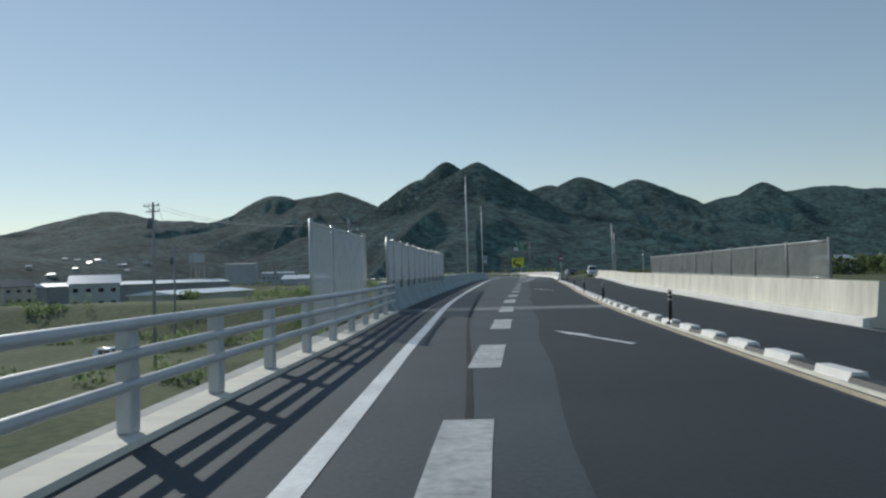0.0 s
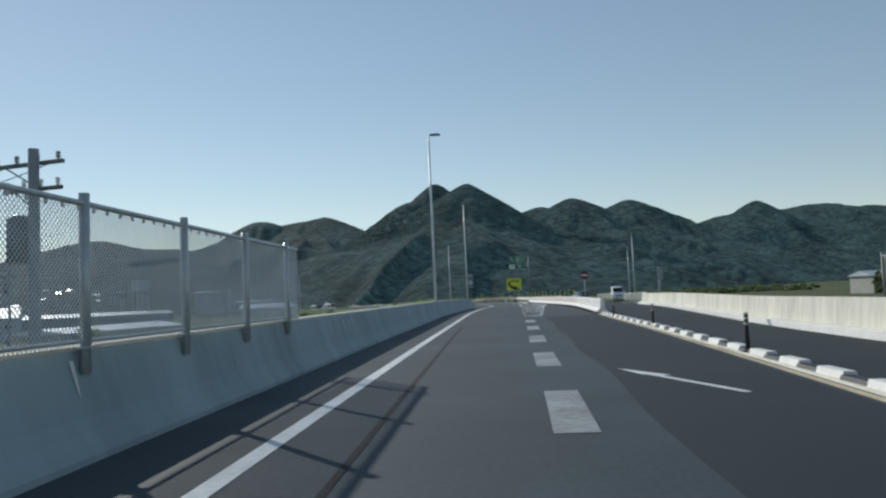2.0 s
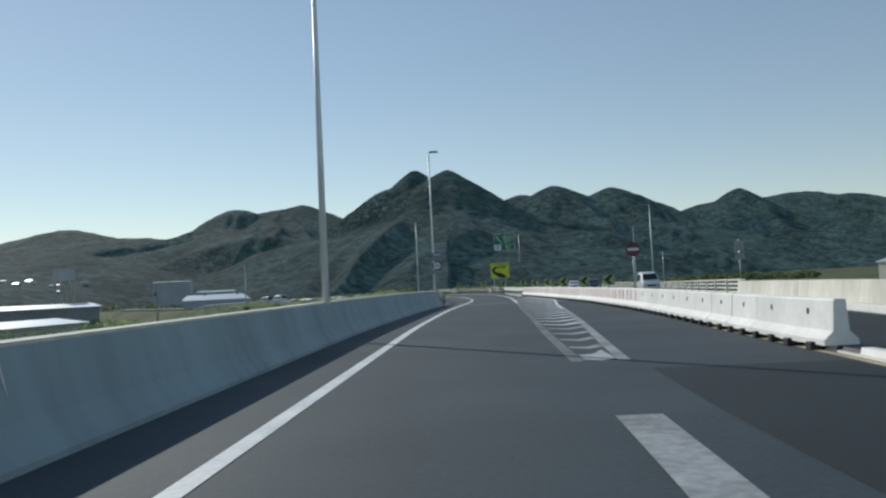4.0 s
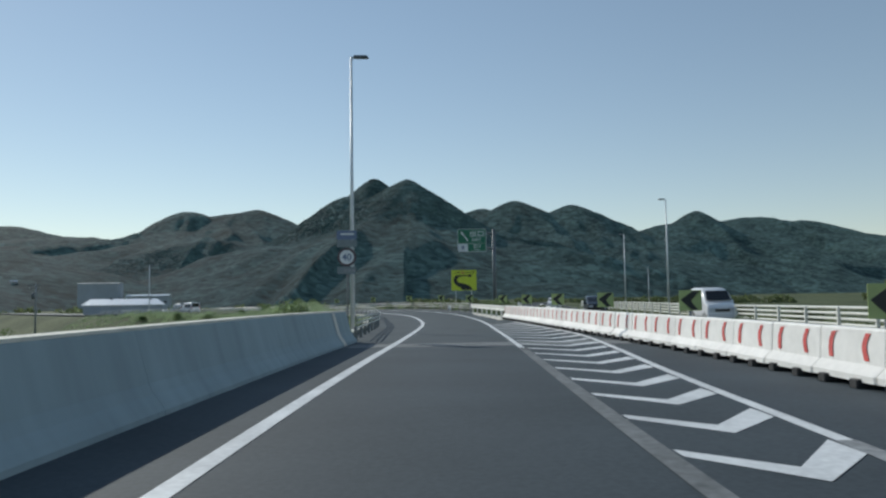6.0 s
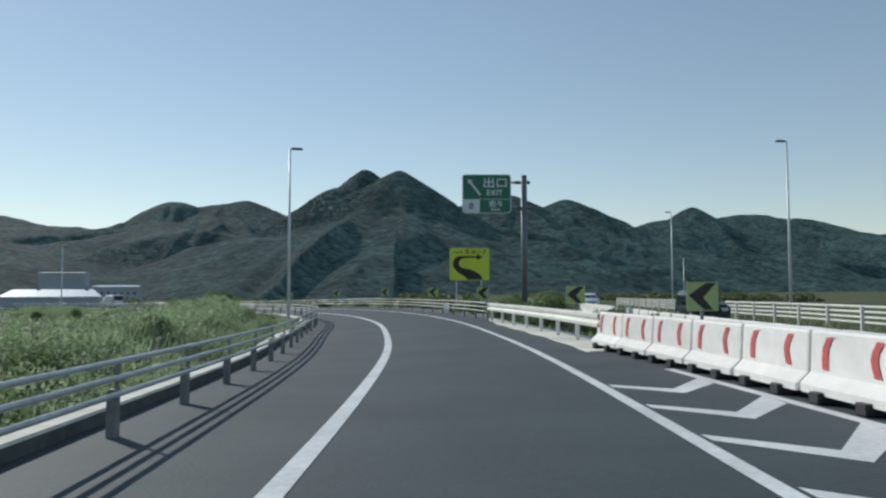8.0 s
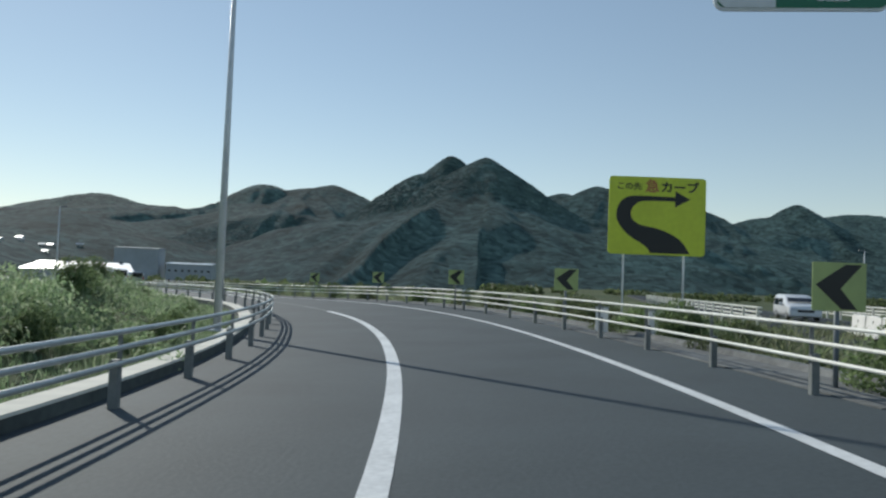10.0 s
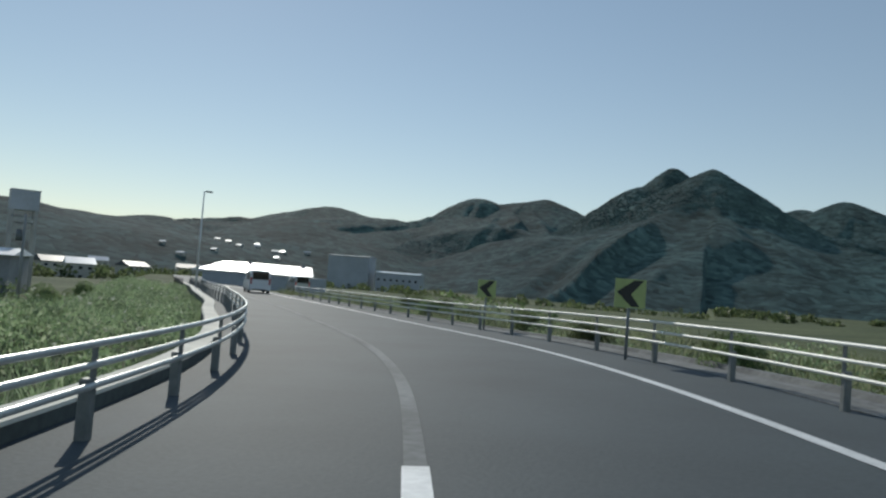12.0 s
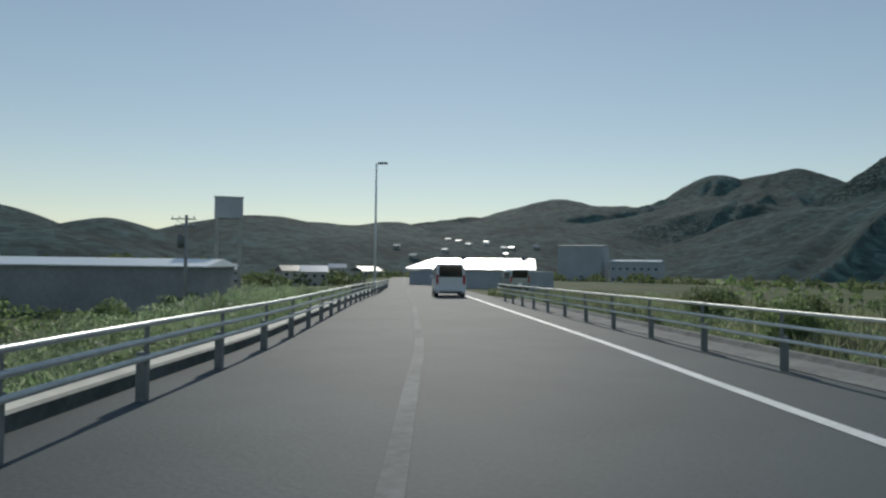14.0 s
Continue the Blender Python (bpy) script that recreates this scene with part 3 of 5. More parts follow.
def canopy(count):
    """Lumpy crowns of the broadleaf forest on the facing slopes, as one mesh."""
    gen = np.random.default_rng(8)
    x, y, z, a, r = SLOPE
    ok = np.argwhere((a > radians(-64)) & (a < radians(43)) & (r > 980) & (r < 1240) & (z > 20) & (z < 186))
    weight = r[ok[:, 0], ok[:, 1]] / 1000
    row, col = ok[gen.choice(len(ok), count, p=weight / weight.sum())].T
    u, w = gen.random(count), gen.random(count)

    def between(v):
        return (v[row, col] * (1 - u) + v[row + 1, col] * u) * (1 - w) + (v[row, col + 1] * (1 - u) + v[row + 1, col + 1] * u) * w
    px, py, pz, pr = between(x), between(y), between(z), between(r)
    own = bmesh.new()
    bmesh.ops.create_icosphere(own, subdivisions=1, radius=1)
    ball = np.array([v.co[:] for v in own.verts])
    tri = np.array([[v.index for v in f.verts] for f in own.faces])
    own.free()
    clear = np.ones(count, bool)
    for hx, hy, hz in HILLSIDE:
        clear &= np.hypot(px - hx, (py - hy + 5) * 0.8) > 12
    px, py, pz, pr, count = px[clear], py[clear], pz[clear], pr[clear], int(clear.sum())
    size = gen.uniform(2.4, 4.6, count) * (0.4 + pr / 1900) * np.clip((195 - pz) / 70, 0.5, 1)
    lump = 1 + gen.uniform(-0.24, 0.24, (count, len(ball)))
    v = ball[None] * lump[..., None] * size[:, None, None] * np.array([1, 1, 0.75])
    v += np.stack([px, py, pz - size * 0.64], 1)[:, None]
    f = (np.arange(count)[:, None, None] * len(ball) + tri[None]).reshape(-1, 3)
    return from_lists("canopy", v.reshape(-1, 3).tolist(), f.tolist(), True)


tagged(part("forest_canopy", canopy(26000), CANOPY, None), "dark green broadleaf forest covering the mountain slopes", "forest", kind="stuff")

# ---------------------------------------------------------------- bridge railing, fences
PALE_WIRE = surface("coated_wire", (0.62, 0.64, 0.65), 0.5, var=0.1, coarse=2, fine=12, bump=0)
DARK_STEEL = surface("dull_post", (0.22, 0.23, 0.22), 0.6, metal=0.2, var=0.25, coarse=2, fine=12, bump=0.08)


def pipe_railing(name, line, f, s0, s1, gap, heights, r, material, label, group="", post=(0.1, 0.12), foot=0.0, step=1.0, post_material=None, lift=lambda s: 0.0, behind=False, plates=False):
    """Round rails on square posts along the road; posts and rails are parts of one run."""
    run = thing(name, label=label, category="railing", group=group)
    n = max(2, int((s1 - s0) / step))
    for h in heights:
        part("rail", tube([line.at(s0 + (s1 - s0) * i / n, f(s0 + (s1 - s0) * i / n) + (-0.07 if behind else 0.07), h + lift(s0 + (s1 - s0) * i / n)) for i in range(n + 1)], r), material, run)
    top = heights[-1] + 0.05 if plates else heights[0] + 0.02
    shared = block(post[0], post[1], top - foot, bevel=0.012)
    me = bpy.data.meshes.new("post")
    shared.to_mesh(me)
    shared.free()
    me.materials.append(post_material or material)
    plate = bpy.data.meshes.new("bracket")
    own = block(0.05, 0.014, heights[0] - top + 0.03, -0.035 if behind else 0.035, 0, top - foot - 0.01, bevel=0.003)
    own.to_mesh(plate)
    own.free()
    plate.materials.append(post_material or material)
    s = s0 + 0.4
    while s < s1:
        p = line.at(s, f(s), foot)
        ob = part("post", me, None, run)
        ob.matrix_basis = pose(p.x, p.y, p.z, 0, 0, line.turn(s)) @ Matrix.Diagonal((1, 1, 1 + lift(s) / (heights[0] - foot), 1))
        if plates:
            arm = part("bracket", plate, None, run)
            arm.matrix_basis = pose(p.x, p.y, p.z + lift(s), 0, 0, line.turn(s))
        s += gap
    return run


pipe_railing("bridge_railing", ROAD, BRIDGE_EDGE, -19.45, 15.65, 1.95, (0.93, 0.69, 0.45), 0.05, POLE_GREY, "weathered grey steel bridge railing with three pipes on a concrete kerb", foot=0.06, post=(0.13, 0.16), lift=along([(-5, 0.02), (1, 0.0), (8, -0.06), (15.6, -0.05)]))


def mesh_fence(name, line, f, s0, s1, foot, top, gap, mesh_gap, label, wire=0.0045, first=0.0, mesh=None, post_metal=None):
    """Chain-link panels of crossed wires between posts, with a top rail."""
    run = thing(name, label=label, category="fence")
    h = top - foot
    verts, faces = [], []

    def pt(s, u):
        return line.at(s, f(s), foot + u)

    def seg(a, b):
        k = len(verts)
        d, e = Vector((0, 0, wire)), Vector((wire, 0, 0))
        verts.extend([a - d, a + d, a + e, b - d, b + d, b + e])
        faces.extend([(k, k + 1, k + 4, k + 3), (k + 1, k + 2, k + 5, k + 4), (k + 2, k, k + 3, k + 5)])
    s = s0 - h
    while s < s1:
        for sign in (1, -1):
            a, b = s, s + h
            a2, b2 = max(a, s0), min(b, s1)
            if b2 - a2 > 0.05:
                ua, ub = a2 - a, b2 - a
                if sign < 0:
                    ua, ub = h - ua, h - ub
                seg(pt(a2, ua), pt(b2, ub))
        s += mesh_gap
    part("wire_mesh", from_lists("wire_mesh", verts, faces), mesh or PALE_WIRE, run)
    part("top_rail", tube([pt(s0 + (s1 - s0) * i / 20, h) for i in range(21)], 0.03), RAIL_GREY, run)
    part("bottom_rail", tube([pt(s0 + (s1 - s0) * i / 20, 0.05) for i in range(21)], 0.018), RAIL_GREY, run)
    places = [s0] if first else []
    while s0 + first + gap * len(places[1 if first else 0:]) < s1 + 0.1:
        places.append(s0 + first + gap * len(places[1 if first else 0:]))
    n = len(places)
    for s in places:
        p = pt(s, 0)
        bm = rod((0, 0, -0.25), (0, 0, h + 0.1), 0.05)
        bm = block(0.16, 0.16, 0.02, 0, 0, -0.02, bm=bm)
        post = part("post", bm, post_metal or RAIL_GREY, run)
        post.location = p
    for i in range(n * 8):
        s = s0 + (s1 - s0) * (i + 0.5) / (n * 8)
        a = pt(s, h - 0.07)
        tie = part("tie", block(0.025, 0.03, 0.07, bevel=0.004), GALV, run)
        tie.location = a
    return run


mesh_fence("mesh_fence", ROAD, lambda s: -4.45, 9.0, 16.35, 0.0, 2.47, 2.43, 0.055, "grey chain-link fence on tall posts behind the bridge railing", wire=0.0058)
mesh_fence("mesh_fence", ROAD, lambda s: WALL(s) - 0.24, 15.95, 40.0, 1.0, 2.34, 2.2, 0.055, "grey chain-link fence on tall posts standing on the parapet", first=1.35, wire=0.0058)
mesh_fence("panel_fence", FAR, lambda s: 4.42, 15.2, 47.6, 1.17, 2.34, 3.6, 0.065, "fine dark wire fence on the pale parapet", wire=0.011, mesh=DARK_STEEL, post_metal=DARK_STEEL)

# ---------------------------------------------------------------- kerb between the carriageways
separator = thing("lane_separator", label="low white and black kerb between the carriageways", category="kerb", kind="structure")
part("kerb_base", strip(ROAD, -60, 70.5, 1.0, lambda s: [(KERB(s) - 0.16, 0.0), (KERB(s) - 0.15, 0.035), (KERB(s) + 0.15, 0.035), (KERB(s) + 0.16, 0.0)]), CONCRETE_PALE, separator)


def kerb_block(h):
    own = bmesh.new()
    pts = [(-0.11, 0.0), (-0.08, h), (0.08, h), (0.11, 0.0)]
    a = [own.verts.new((x, -0.38, z)) for x, z in pts]
    b = [own.verts.new((x * 0.97, 0.38, z)) for x, z in pts]
    own.faces.new(a)
    own.faces.new(b[::-1])
    for i in range(4):
        own.faces.new((a[i], b[i], b[(i + 1) % 4], a[(i + 1) % 4]))
    bmesh.ops.recalc_face_normals(own, faces=own.faces[:])
    me = bpy.data.meshes.new("kerb_block")
    own.to_mesh(me)
    own.free()
    return me


white_block, black_block = kerb_block(0.1), kerb_block(0.06)
white_block.materials.append(WHITE_BARRIER)
black_block.materials.append(RUBBER)
for k in range(118):
    s = -20 + k * 0.77
    ob = part("kerb_block", white_block if k % 2 else black_block, None, separator)
    p = ROAD.at(s, KERB(s), 0.03)
    ob.matrix_basis = pose(p.x, p.y, p.z, 0, 0, ROAD.turn(s) + random.uniform(-1.5, 1.5))

YELLOW_BAND = surface("reflective_band", (0.6, 0.58, 0.5), 0.4, var=0.1, coarse=3, fine=20)
bollard = thing("delineator_post", label="black flexible delineator post with pale bands on the kerb", category="bollard", group="delineators on the kerb")
part("base", rod((0, 0, 0), (0, 0, 0.05), 0.11, 0.07, 12), RUBBER, bollard)
part("stem", rod((0, 0, 0.05), (0, 0, 0.72), 0.042, 0.04, 12), RUBBER, bollard)
for z in (0.5, 0.6, 0.68):
    part("band", rod((0, 0, z), (0, 0, z + 0.035), 0.0445, sides=12), YELLOW_BAND, bollard)
bollard.location = ROAD.at(20.0, KERB(20.0) - 0.05, 0.04)
for s in (-2.0, 8.3, 29.6, 40.0, 50.2, 60.2):
    copy_thing(bollard, Matrix.Translation(ROAD.at(s, KERB(s) - 0.05, 0.04)))


# ---------------------------------------------------------------- white barrier units with red arrows
def barrier_unit(arrows=True):
    unit = thing("barrier_unit", label="white plastic barrier block with red arrow marks on black feet" if arrows else "plain white plastic barrier block on black feet", category="barrier", group="white barrier row")
    L = 1.57
    pr = [(-0.27, 0.09), (-0.27, 0.18), (-0.13, 0.31), (-0.1, 0.77), (-0.08, 0.8), (0.08, 0.8), (0.1, 0.77), (0.13, 0.31), (0.27, 0.18), (0.27, 0.09)]
    bm = bmesh.new()
    rings = []
    for i, (y, k) in enumerate(((-L / 2, 0.94), (-L / 2 + 0.03, 1), (0, 1), (L / 2 - 0.03, 1), (L / 2, 0.94))):
        rings.append([bm.verts.new((x * k, y, 0.4 + (z - 0.4) * (0.985 if k < 1 else 1))) for x, z in pr])
    for a, b in zip(rings, rings[1:]):
        for i in range(len(pr)):
            j = (i + 1) % len(pr)
            bm.faces.new((a[i], b[i], b[j], a[j]))
    bm.faces.new(rings[0])
    bm.faces.new(rings[-1][::-1])
    bmesh.ops.recalc_face_normals(bm, faces=bm.faces[:])
    part("body", bm, WHITE_BARRIER, unit)
    if not arrows:
        part("hole", block(0.012, 0.06, 0.1, -0.116, 0, 0.54, bevel=0.003), RUBBER, unit)
    for y in (-0.4, 0.4):
        part("foot", block(0.68, 0.18, 0.13, 0, y, 0.0, bevel=0.012), RUBBER, unit, "black rubber foot")
        if not arrows:
            continue
        hook = y > 0
        pts = [(0.07, 0.34), (-0.02, 0.33), (-0.09, 0.22), (-0.1, 0.1), (-0.08, 0.0)] if hook else [(0.02, 0.34), (-0.05, 0.24), (-0.07, 0.17), (-0.05, 0.1), (0.0, 0.0)]
        verts = []
        for u, v in pts:
            for du in (-0.055, 0.055):
                z = 0.36 + v * 1.1
                verts.append((-0.107 - 0.004 - 0.03 * (0.77 - z) / 0.46, y - u + du, z))
        part("arrow_mark", from_lists("arrow", verts, [(2 * i, 2 * i + 1, 2 * i + 3, 2 * i + 2) for i in range(len(pts) - 1)]), RED, unit, "red arrow mark")
    return unit


unit = barrier_unit()
plain = barrier_unit(False)
plain.location = ROAD.at(65.85, BARRIER(65.85))
first = True
s = 67.45
while s < 123:
    p = ROAD.at(s, BARRIER(s))
    q = ROAD.at(s + 1, BARRIER(s + 1))
    m = pose(p.x, p.y, p.z, 0, 0, math.degrees(math.atan2(-(q.x - p.x), q.y - p.y)) + random.uniform(-0.6, 0.6))
    if first and s > 81:
        unit.matrix_world = m
        first = False
    else:
        copy_thing(unit if s > 81 else plain, m)
    s += 1.6
for k in range(14):
    x, y = 8.95 + 0.192 * k, 104.6 + 1.6 * k
    copy_thing(plain, pose(x, y, FAR.at(y).z - 0.02, 0, 0, -7))
for k in range(21):
    x, y = 11.6 + 0.152 * k + 0.00384 * k * k, 127 + 1.6 * k
    copy_thing(plain, pose(x, y, FAR.at(y).z - 0.02, 0, 0, -7 - 0.24 * k))

# ---------------------------------------------------------------- guard rails of the ramp
pipe_railing("guard_rail", ROAD, LEFT_RAIL, 103.6, 250, 2.42, (0.76, 0.595, 0.43), 0.03, RAIL_GREY, "weathered grey three-pipe guard rail along the inside of the bend", post=(0.1, 0.12), foot=-0.1, post_material=DARK_STEEL, lift=along([(100, 0), (112, 0), (126, 0.05), (152, 0.04), (164, 0), (340, 0)]), plates=True)
pipe_railing("guard_rail", ROAD, RIGHT_RAIL, 137.3, 212, 2.41, (0.77, 0.585, 0.4), 0.023, RAIL, "pale three-pipe guard rail along the outside of the bend", post=(0.09, 0.09), foot=-0.15, post_material=DARK_STEEL, behind=True, plates=True)
kerbs = thing("shoulder_kerb", label="pale concrete drain edging behind the guard rails", category="kerb", kind="structure")
LEFT_KERB = along([(103, -3.2), (112, -3.5), (125, -3.9), (134, -4.0), (137, -3.72), (140.3, -3.4), (145, -3.16), (150, -3.15), (162, -3.2), (166, -3.1), (176, -3.32), (183, -3.5), (187, -3.14), (192, -3.04), (205, -3.0), (222, -2.6), (340, -3.0)])
# shaded face and sunlit top painted as a dark body and a pale slab
part("edging", strip(ROAD, 103.5, 250, 1.0, lambda s: [(LEFT_KERB(s), -0.3), (LEFT_KERB(s) - 0.01, 0.14), (LEFT_KERB(s) - 0.4, 0.14), (LEFT_KERB(s) - 0.42, -0.3)], close=True), KERB_DARK, kerbs, "concrete kerb with its shade put into the dark colour")
part("capping", strip(ROAD, 103.5, 250, 1.0, lambda s: [(LEFT_KERB(s) + 0.006, 0.142), (LEFT_KERB(s) - 0.01, 0.175), (LEFT_KERB(s) - 0.38, 0.185), (LEFT_KERB(s) - 0.41, 0.142)], close=True), CONCRETE_PALE, kerbs, "pale capping with the sunlight put into its colour")
part("edging", strip(ROAD, 139.2, 215, 1.0, lambda s: [(RIGHT_RAIL(s) + 0.12, -0.4), (RIGHT_RAIL(s) + 0.13, 0.012), (RIGHT_RAIL(s) + 0.5, 0.03), (RIGHT_RAIL(s) + 0.53, 0.0), (RIGHT_RAIL(s) + 0.9, -0.06), (RIGHT_RAIL(s) + 1.3, -0.08), (RIGHT_RAIL(s) + 1.36, 0.0), (RIGHT_RAIL(s) + 1.5, 0.0), (RIGHT_RAIL(s) + 1.52, -0.6)], close=True), GUTTER, kerbs, "stained grey concrete drain, coloured darker for shade")
part("edging", strip(ROAD, 121.5, 139.2, 0.8, lambda s: [(RIGHT_RAIL(s) + np.interp(s, [122, 132.5, 134.5, 137.8, 140], [-0.6, -0.42, -0.34, 0.08, 0.35]) + 0.05 * math.sin(s * 2.1), 0.004), (RIGHT_RAIL(s) + np.interp(s, [122, 132.5, 134.5, 137.8, 140], [-0.55, -0.37, -0.29, 0.13, 0.4]), 0.02), (RIGHT_RAIL(s) + 0.6, 0.0), (RIGHT_RAIL(s) + 0.62, -0.3)]), CONCRETE_PALE, kerbs, "pale concrete gutter under the steel rail")


def w_beam(name, line, f, s0, s1, top, label):
    run = thing(name, label=label, category="guard rail")
    wave = [(0.0, 0.0), (-0.045, -0.03), (-0.05, -0.1), (-0.01, -0.155), (-0.01, -0.185), (-0.05, -0.24), (-0.045, -0.31), (0.0, -0.34), (0.006, -0.34), (-0.036, -0.31), (-0.042, -0.245), (0.0, -0.19), (0.0, -0.15), (-0.042, -0.095), (-0.036, -0.03), (0.006, 0.0)]
    part("beam", strip(line, s0, s1, 0.8, lambda s: [(f(s) + a, top + b) for a, b in wave], close=True), RAIL, run)
    s = s0 + 0.3
    while s < s1:
        p = line.at(s, f(s) + 0.1, -0.15)
        post = part("post", rod((0, 0, 0), (0, 0, top + 0.12), 0.057, sides=12), RAIL, run)
        post.location = p
        spacer = part("bracket", block(0.14, 0.09, 0.16, -0.02, 0, top - 0.1, bevel=0.01), RAIL, run)
        spacer.location = p
        s += 2.0
    return run


w_beam("guard_rail", ROAD, lambda s: RIGHT_RAIL(s) - 0.1, 122.5, 137.1, 0.78, "cream corrugated steel guard rail with round posts")
pipe_railing("guard_rail", FAR, lambda s: 4.6, 88.7, 190, 2.8, (0.9, 0.7, 0.5, 0.3), 0.05, RAIL, "pale four-pipe guard rail on the far side of the opposite road", foot=-0.2)
pipe_railing("guard_rail", FAR, lambda s: -4.8, 165, 230, 2.8, (0.8, 0.6, 0.4), 0.045, RAIL, "pale pipe guard rail beside the opposite road", foot=-0.2)


# ---------------------------------------------------------------- street lamps
def street_lamp(x, y, z, top, turn, label, arm=0.12):
    lamp = thing("street_lamp", x, y, z, turn, label, "street lamp", "lamps along the road")
    h = top - z
    part("base_plate", block(0.4, 0.4, 0.04, 0, 0, 0, bevel=0.01), LAMP_GREY, lamp)
    part("pole", rod((0, 0, 0.04), (0, 0, h), 0.105, 0.05, 14), LAMP_GREY, lamp)
    part("arm", tube([(0, 0, h - 0.06), (0.15, 0, h - 0.02), (arm, 0, h)], 0.028), LAMP_GREY, lamp)
    bm = bmesh.new()
    bmesh.ops.create_cube(bm, size=1, matrix=Matrix.Translation((arm + 0.3, 0, h + 0.01)) @ Matrix.Diagonal((0.7, 0.27, 0.13, 1)))
    for v in bm.verts:
        if v.co.z > h:
            v.co.y *= 0.6
            v.co.x = arm + 0.3 + (v.co.x - arm - 0.3) * 0.85
    bmesh.ops.bevel(bm, geom=bm.edges[:], offset=0.025, segments=2, affect="EDGES")
    part("lamp_head", bm, DARK_POLE, lamp, "dark lamp head")
    part("hatch", block(0.012, 0.1, 0.3, 0.1, 0, 0.8, bevel=0.003), DARK_POLE, lamp)
    return lamp


LAMP = "tall slim grey street lamp"
street_lamp(-2.3, 72.3, -0.6, 11.7, 0, LAMP + " behind the parapet")
street_lamp(-0.6, 111.3, -0.5, 11.9, 0, LAMP + " behind the guard rail")
street_lamp(-3.85, 150.1, -0.6, 9.72, 10, LAMP + " beside shrubs")
street_lamp(-43.9, 208.5, -1.6, 7.2, 35, LAMP + " far down the ramp")
street_lamp(27.5, 150.8, near_ground(27.5, 150.8) - 0.05, 10.6, 180, LAMP + " beyond the opposite road")
street_lamp(35.4, 192.0, near_ground(35.4, 192.0) - 0.05, 10.5, 180, LAMP + " beyond the opposite road")
street_lamp(51.0, 228.0, near_ground(51.0, 228.0) - 0.05, 6.6, 180, LAMP + " beyond the opposite road")

# ---------------------------------------------------------------- signs
SIGN_GREEN = surface("sign_green", (0.012, 0.16, 0.085), 0.4, var=0.08, coarse=1, fine=8, bump=0)
SIGN_WHITE = surface("sign_white", (0.72, 0.74, 0.75), 0.4, var=0.06, coarse=1, fine=8, bump=0)
SIGN_YELLOW = surface("sign_yellow", (0.62, 0.7, 0.05), 0.4, var=0.08, coarse=1, fine=8, bump=0)
SIGN_LIME = surface("sign_lime", (0.36, 0.44, 0.17), 0.4, var=0.1, coarse=1.5, fine=8, bump=0)
SIGN_BLACK = surface("sign_black", (0.012, 0.013, 0.014), 0.45, var=0.1, coarse=2, fine=8, bump=0)
GREY_BACK = surface("sign_back", (0.3, 0.31, 0.32), 0.5, metal=0.4, var=0.1, coarse=1, fine=8, bump=0)
# red ring seen against the light: the backlit darkness is in its base colour
SIGN_RING = surface("sign_ring", (0.085, 0.05, 0.06), 0.4, var=0.1, coarse=2, fine=8, bump=0)
# pale plates greyed towards the background, haze and backlight painted in
SIGN_HAZED = surface("sign_hazed", (0.2, 0.235, 0.245), 0.5, var=0.1, coarse=2, fine=8, bump=0)
# sign red darkened to maroon, the shade of the backlit disc painted in
SIGN_RED = surface("sign_red", (0.15, 0.025, 0.045), 0.4, var=0.08, coarse=1, fine=8, bump=0)
# blue paled and desaturated to stand in for haze
SIGN_BLUE = surface("sign_blue", (0.14, 0.19, 0.3), 0.4, var=0.08, coarse=1, fine=8, bump=0)
SIGN_BROWN = surface("sign_redtext", (0.45, 0.12, 0.05), 0.4, var=0.08, coarse=1, fine=8, bump=0)


def polygon(pts, y0, y1):
    """A flat plate with that outline in x, z, from y0 (front) to y1."""
    bm = bmesh.new()
    a = [bm.verts.new((x, y0, z)) for x, z in pts]
    b = [bm.verts.new((x, y1, z)) for x, z in pts]
    bm.faces.new(a)
    bm.faces.new(b[::-1])
    for i in range(len(pts)):
        j = (i + 1) % len(pts)
        bm.faces.new((a[i], b[i], b[j], a[j]))
    bmesh.ops.recalc_face_normals(bm, faces=bm.faces[:])
    return bm


def rounded(w, h, r, x=0, z=0, n=4):
    pts = []
    for cx, cz, a0 in ((w / 2 - r, h / 2 - r, 0), (-w / 2 + r, h / 2 - r, 90), (-w / 2 + r, -h / 2 + r, 180), (w / 2 - r, -h / 2 + r, 270)):
        for k in range(n + 1):
            a = radians(a0 + 90 * k / n)
            pts.append((x + cx + r * math.cos(a), z + cz + r * math.sin(a)))
    return pts


def lettering(body, size, x, z, y, material, parent, width=None, bold=0.012):
    """Flat letters whose middle is at x, z."""
    cu = bpy.data.curves.new("letters", "FONT")
    cu.body, cu.size, cu.align_x, cu.align_y, cu.offset, cu.resolution_u = body, size, "CENTER", "CENTER", bold * size, 3
    tmp = bpy.data.objects.new("letters", cu)
    me = bpy.data.meshes.new_from_object(tmp)
    bpy.data.objects.remove(tmp)
    bpy.data.curves.remove(cu)
    co = np.array([v.co[:] for v in me.vertices])
    k = (width / (co[:, 0].max() - co[:, 0].min())) if width else 1
    mx, my = (co[:, 0].max() + co[:, 0].min()) / 2, (co[:, 1].max() + co[:, 1].min()) / 2
    for v in me.vertices:
        v.co = ((v.co.x - mx) * k + x, y, v.co.y - my + z)
    me.materials.clear()
    return part("lettering", me, material, parent)


